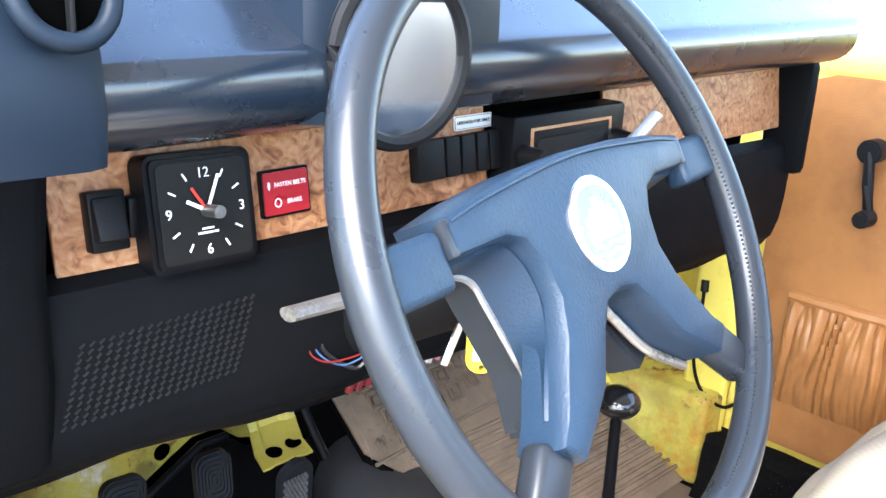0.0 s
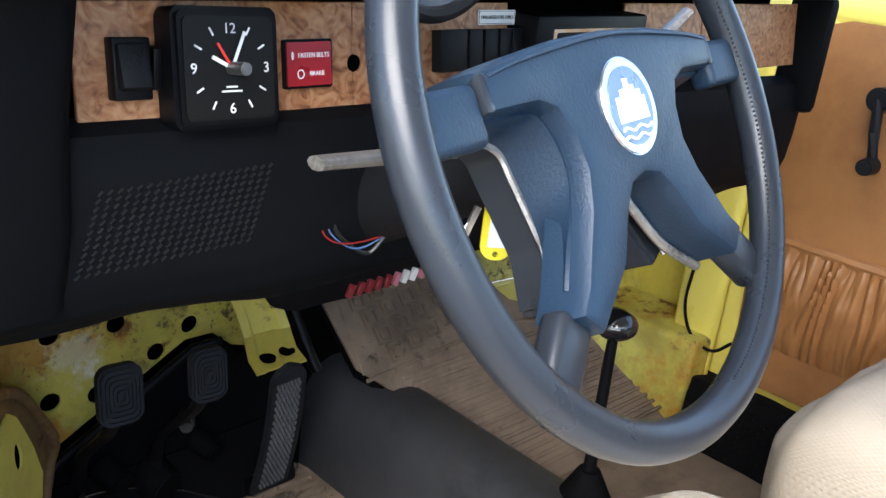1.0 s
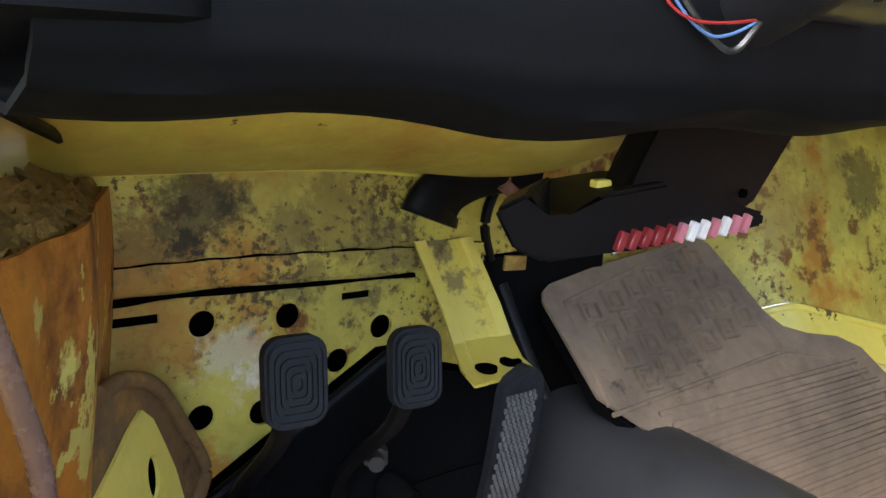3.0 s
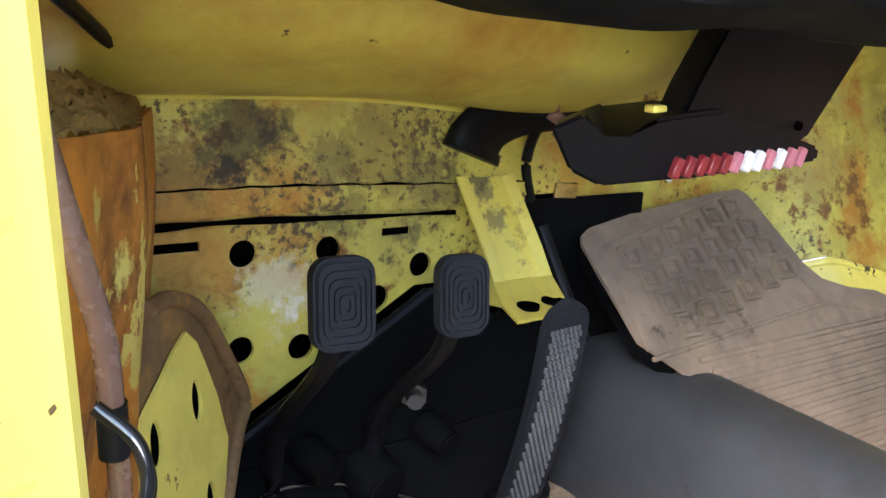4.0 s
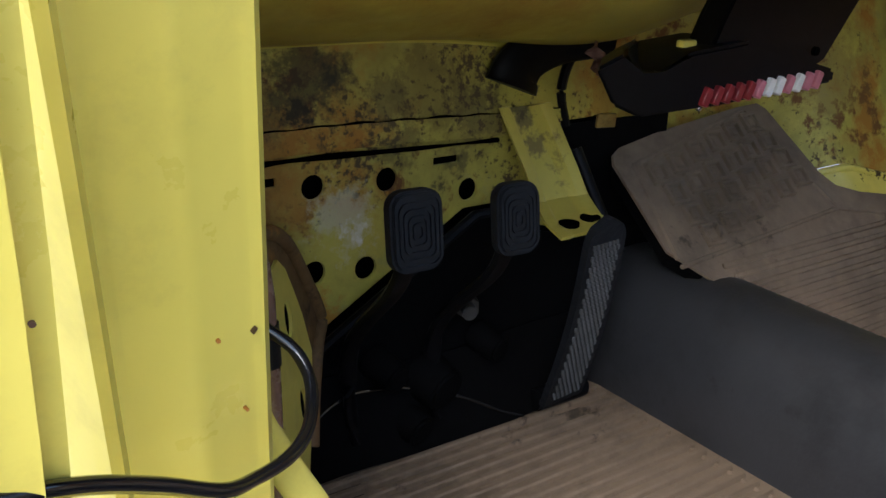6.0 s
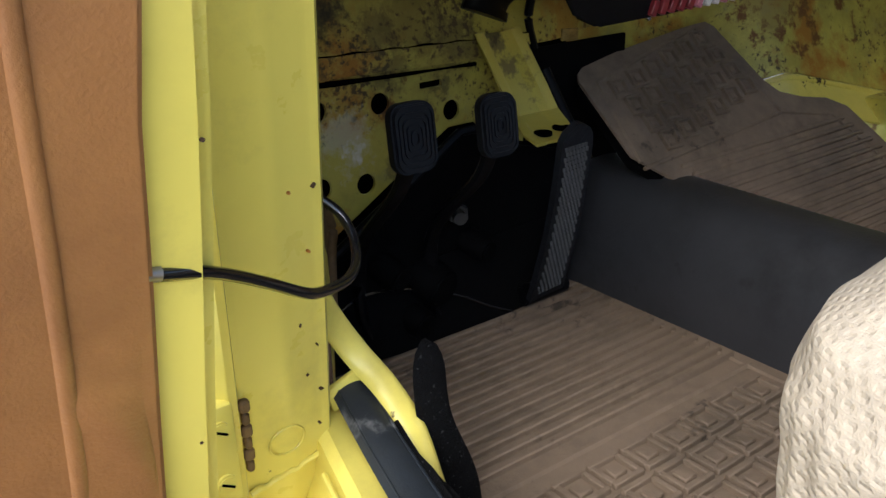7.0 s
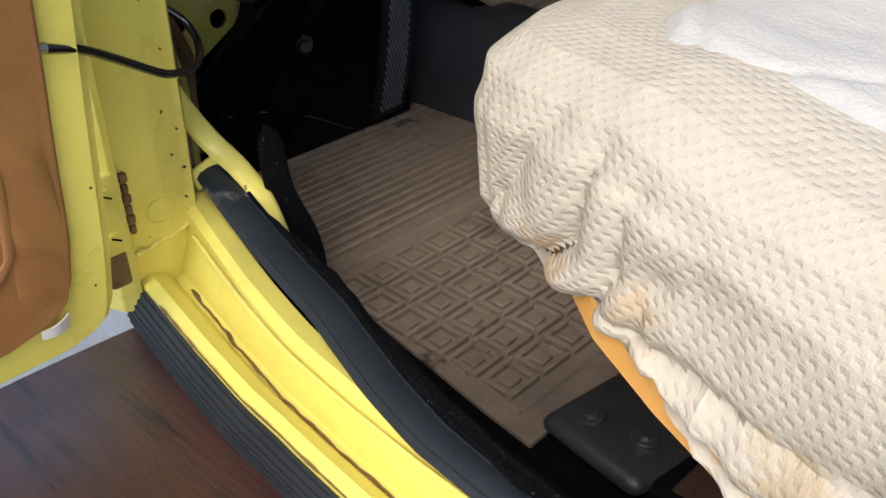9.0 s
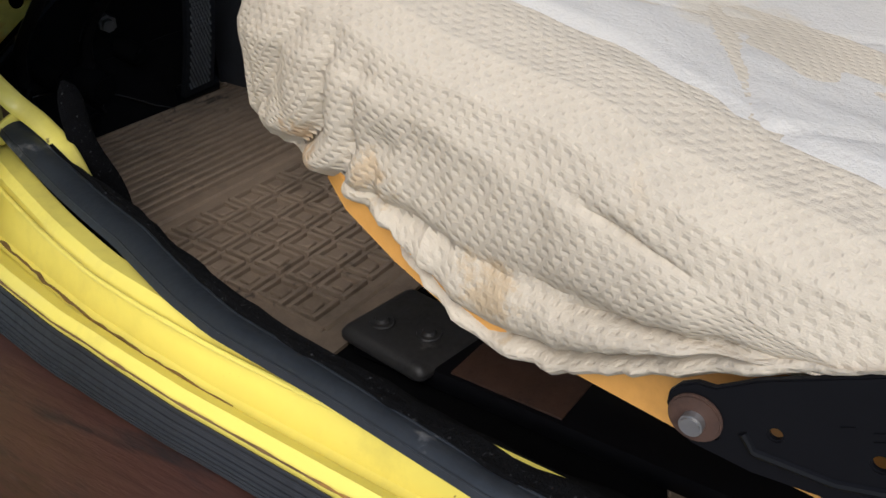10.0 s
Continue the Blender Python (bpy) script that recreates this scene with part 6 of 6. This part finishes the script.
bm = bmesh.new()
uvl = bm.loops.layers.uv.new("UVMap")
NU, NV = 60, 90
grid = [[bm.verts.new(passenger_cushion(a / NU, b / NV)) for b in range(NV + 1)] for a in range(NU + 1)]
for a in range(NU):
    for b in range(NV):
        fc_ = bm.faces.new((grid[a][b], grid[a + 1][b], grid[a + 1][b + 1], grid[a][b + 1]))
        for lp, (ua, vb) in zip(fc_.loops, ((a, b), (a + 1, b), (a + 1, b + 1), (a, b + 1))):
            lp[uvl].uv = (0.74 * ua / NU, 1.25 * vb / NV)
ring0 = grid[0]
for fwd, sc in ((0.010, 0.97), (0.020, 0.92), (0.029, 0.83), (0.035, 0.70), (0.039, 0.45), (0.041, 0.15)):
    ring1 = [bm.verts.new((0.40 + (v.co.x - 0.40) * sc, fwd, 0.49 + (v.co.z - 0.49) * sc)) for v in grid[0]]
    for b in range(NV):
        fc_ = bm.faces.new((ring0[b], ring0[b + 1], ring1[b + 1], ring1[b]))
        for lp in fc_.loops:
            lp[uvl].uv = (lp.vert.co.x, lp.vert.co.z + lp.vert.co.y)
    ring0 = ring1
bm.faces.new(ring0)
bmesh.ops.remove_doubles(bm, verts=bm.verts, dist=0.00002)
part("cushion_cover", bm, cream_knit, ps, "cream knitted elastic cover")
part("seat_base", boxed((0.41, -0.40, 0.42), (0.46, 0.62, 0.08), bevel=0.02), orange_vinyl, ps)
part("backrest", boxed((0.41, -0.83, 0.82), (0.50, 0.14, 0.55), rot=Matrix.Rotation(radians(-12), 4, "X"), bevel=0.05, seg=4), cream_plush, ps)

# ---- passenger door, shut ----
pd = thing("passenger_door", "shut passenger door with tan vinyl trim and pocket", "car door", (0.64, 0, 0.5))
part("shell", boxed((0.69, -0.30, 0.67), (0.05, 1.20, 0.66), bevel=0.01), yellow_paint, pd)
bm = plate([(0.245, 0.34), (0.262, 0.60), (0.255, 0.85), (0.245, 0.92), (0.225, 0.946), (0.19, 0.957), (-0.80, 0.957), (-0.80, 0.34)], [], 0.008, facing((0.655, 0, 0), (0, 1, 0), (0, 0, 1)))
bmesh.ops.bevel(bm, geom=[e for e in bm.edges if e.calc_face_angle(0) > 0.9], offset=0.002, segments=2, affect="EDGES")
part("trim_panel", bm, tan_vinyl, pd, "tan vinyl door trim with pressed lines")
for y0, z0 in ((0.195, 0.892), (0.207, 0.841), (0.215, 0.800), (0.205, 0.768), (0.235, 0.647)):
    part("pressed_line", tube(bmesh.new(), [(0.6545, y0 - 0.14 * k, z0 - 0.012 * k) for k in range(5)], 0.0024, 6), tan_vinyl, pd)
part("pressed_line", tube(bmesh.new(), smooth_line([(0.6545, 0.20, 0.89), (0.6545, 0.222, 0.84), (0.6545, 0.222, 0.79), (0.6545, 0.205, 0.768)]), 0.0024, 6), tan_vinyl, pd)
cr = part("window_crank", cyl(bmesh.new(), (0.655, 0.113, 0.856), (0.615, 0.113, 0.856), 0.018, bevel=0.003), black_plastic, pd, "black window crank")
bm = tube(bmesh.new(), [(0.622, 0.113, 0.856), (0.612, 0.104, 0.81), (0.615, 0.097, 0.765)], 0.008, 8)
part("arm", bm, black_plastic, cr)
part("knob", cyl(bmesh.new(), (0.62, 0.097, 0.762), (0.585, 0.097, 0.762), 0.014, 0.012, bevel=0.003), black_plastic, cr)


def pocket_at(u, v):
    y = 0.198 - 0.42 * u
    z = 0.600 - 0.18 * v
    w = 5.2 * noise.noise(Vector((u * 9, v * 1.3, 0.3)))
    g = (0.0052 * math.sin(u * 120 + w * 1.6 + 3 * v) + 0.004 * noise.noise(Vector((u * 60, v * 5, 2)))) * (1 - 0.55 * v)
    return (0.646 - 0.020 * math.sin(math.pi * min(1, v * 0.85 + 0.15)) + g, y, z)


part("pocket_band", tube(bmesh.new(), [(0.640 + 0.002 * math.sin(k * 2.1), 0.20 - 0.021 * k, 0.605) for k in range(21)], 0.010, 8), tan_vinyl, pd, "elastic pocket band")
part("pocket", sheet(bmesh.new(), pocket_at, 220, 24, 0.003), tan_vinyl, pd, "gathered elastic map pocket")
# trim, crank and pocket sit a little forward and high on the shell
for ob in pd.children_recursive:
    if ob.name.split(".")[0] != "shell":
        ob.data.transform(Matrix.Translation((0, 0.050, 0.030)))

# ---- roof, pillars and rear to close the cabin ----
# roof and rear are unseen, added to close off light above and behind
tagged(part("ceiling", boxed((0, -0.55, 1.47), (1.2, 1.2, 0.03), bevel=0.01), headliner), "unseen pale headliner added to close the cabin", "ceiling", kind="structure")
tagged(part("wall_rear", boxed((0, -1.2, 0.60), (1.3, 0.03, 0.7)), headliner), "unseen plain rear bulkhead added to close the cabin", "wall", kind="structure")

# ---- passenger side front pillar ----
pp = thing("passenger_pillar", "yellow passenger front door pillar", "door pillar", (0.65, 0.35, 0.3), kind="structure")
part("skin", boxed((0.675, 0.385, 0.64), (0.05, 0.085, 0.70), bevel=0.014, seg=3), yellow_paint, pp)
part("flange", boxed((0.682, 0.315, 0.64), (0.05, 0.050, 0.70), bevel=0.010, seg=3), yellow_paint, pp)
part("door_top", boxed((0.70, -0.30, 1.0), (0.07, 1.2, 0.06), bevel=0.012, seg=3), yellow_paint, pd, "yellow sheet metal above the trim")
pc = thing("door_cable", "thin black cable hanging at the passenger pillar", "cable", (0.63, 0.38, 0.5))
part("cable", tube(bmesh.new(), smooth_line([(0.648, 0.405, 0.60), (0.640, 0.40, 0.54), (0.636, 0.40, 0.47), (0.632, 0.375, 0.42), (0.632, 0.33, 0.405), (0.640, 0.30, 0.43)]), 0.003, 8), black_paint, pc)
part("plug", cyl(bmesh.new(), (0.648, 0.405, 0.615), (0.645, 0.403, 0.595), 0.007), black_plastic, pc)

# ---- ignition key with a yellow tag ----
KEY_AT = (-0.279, 0.082, 0.882)
key = thing("ignition_key", "key ring with a yellow tag hanging from the ignition", "keys", KEY_AT)
kx, ky, kz = KEY_AT
bm = plate(round_rect(0.024, 0.052, 0.011, n=8), [circle2(0, 0.0215, 0.0025, 10), circle2(0, -0.0215, 0.0022, 10)], 0.003, facing((kx, ky, kz - 0.030), (0.8, -0.6, 0), (0, 0, 1)))
tag_yellow = material("tag_yellow", (0.75, 0.62, 0.02), 0.25, vary=0.03, bump=0, coat=0.4)
tg = part("tag", bm, tag_yellow, key, "glossy yellow plastic tag")
part("tag_label", plate(round_rect(0.014, 0.032, 0.001), [], 0.0004, facing((kx, ky, kz - 0.030), (0.8, -0.6, 0), (0, 0, 1)) @ Matrix.Translation((0, 0, 0.0008))), white_ink, tg)
part("ring", tube(bmesh.new(), [(kx + 0.006 * math.cos(2 * math.pi * k / 20), ky, kz - 0.002 + 0.007 * math.sin(2 * math.pi * k / 20)) for k in range(21)], 0.001, 6), chrome, key)
part("key_blade", boxed((kx - 0.022, ky + 0.01, kz - 0.030), (0.008, 0.002, 0.034), rot=Matrix.Rotation(radians(28), 4, "Y"), bevel=0.0006, seg=1), chrome, key)
part("ignition_lock", cyl(bmesh.new(), (kx - 0.004, ky + 0.05, kz + 0.012), (kx, ky - 0.002, kz + 0.008), 0.013, bevel=0.002), chrome, key)
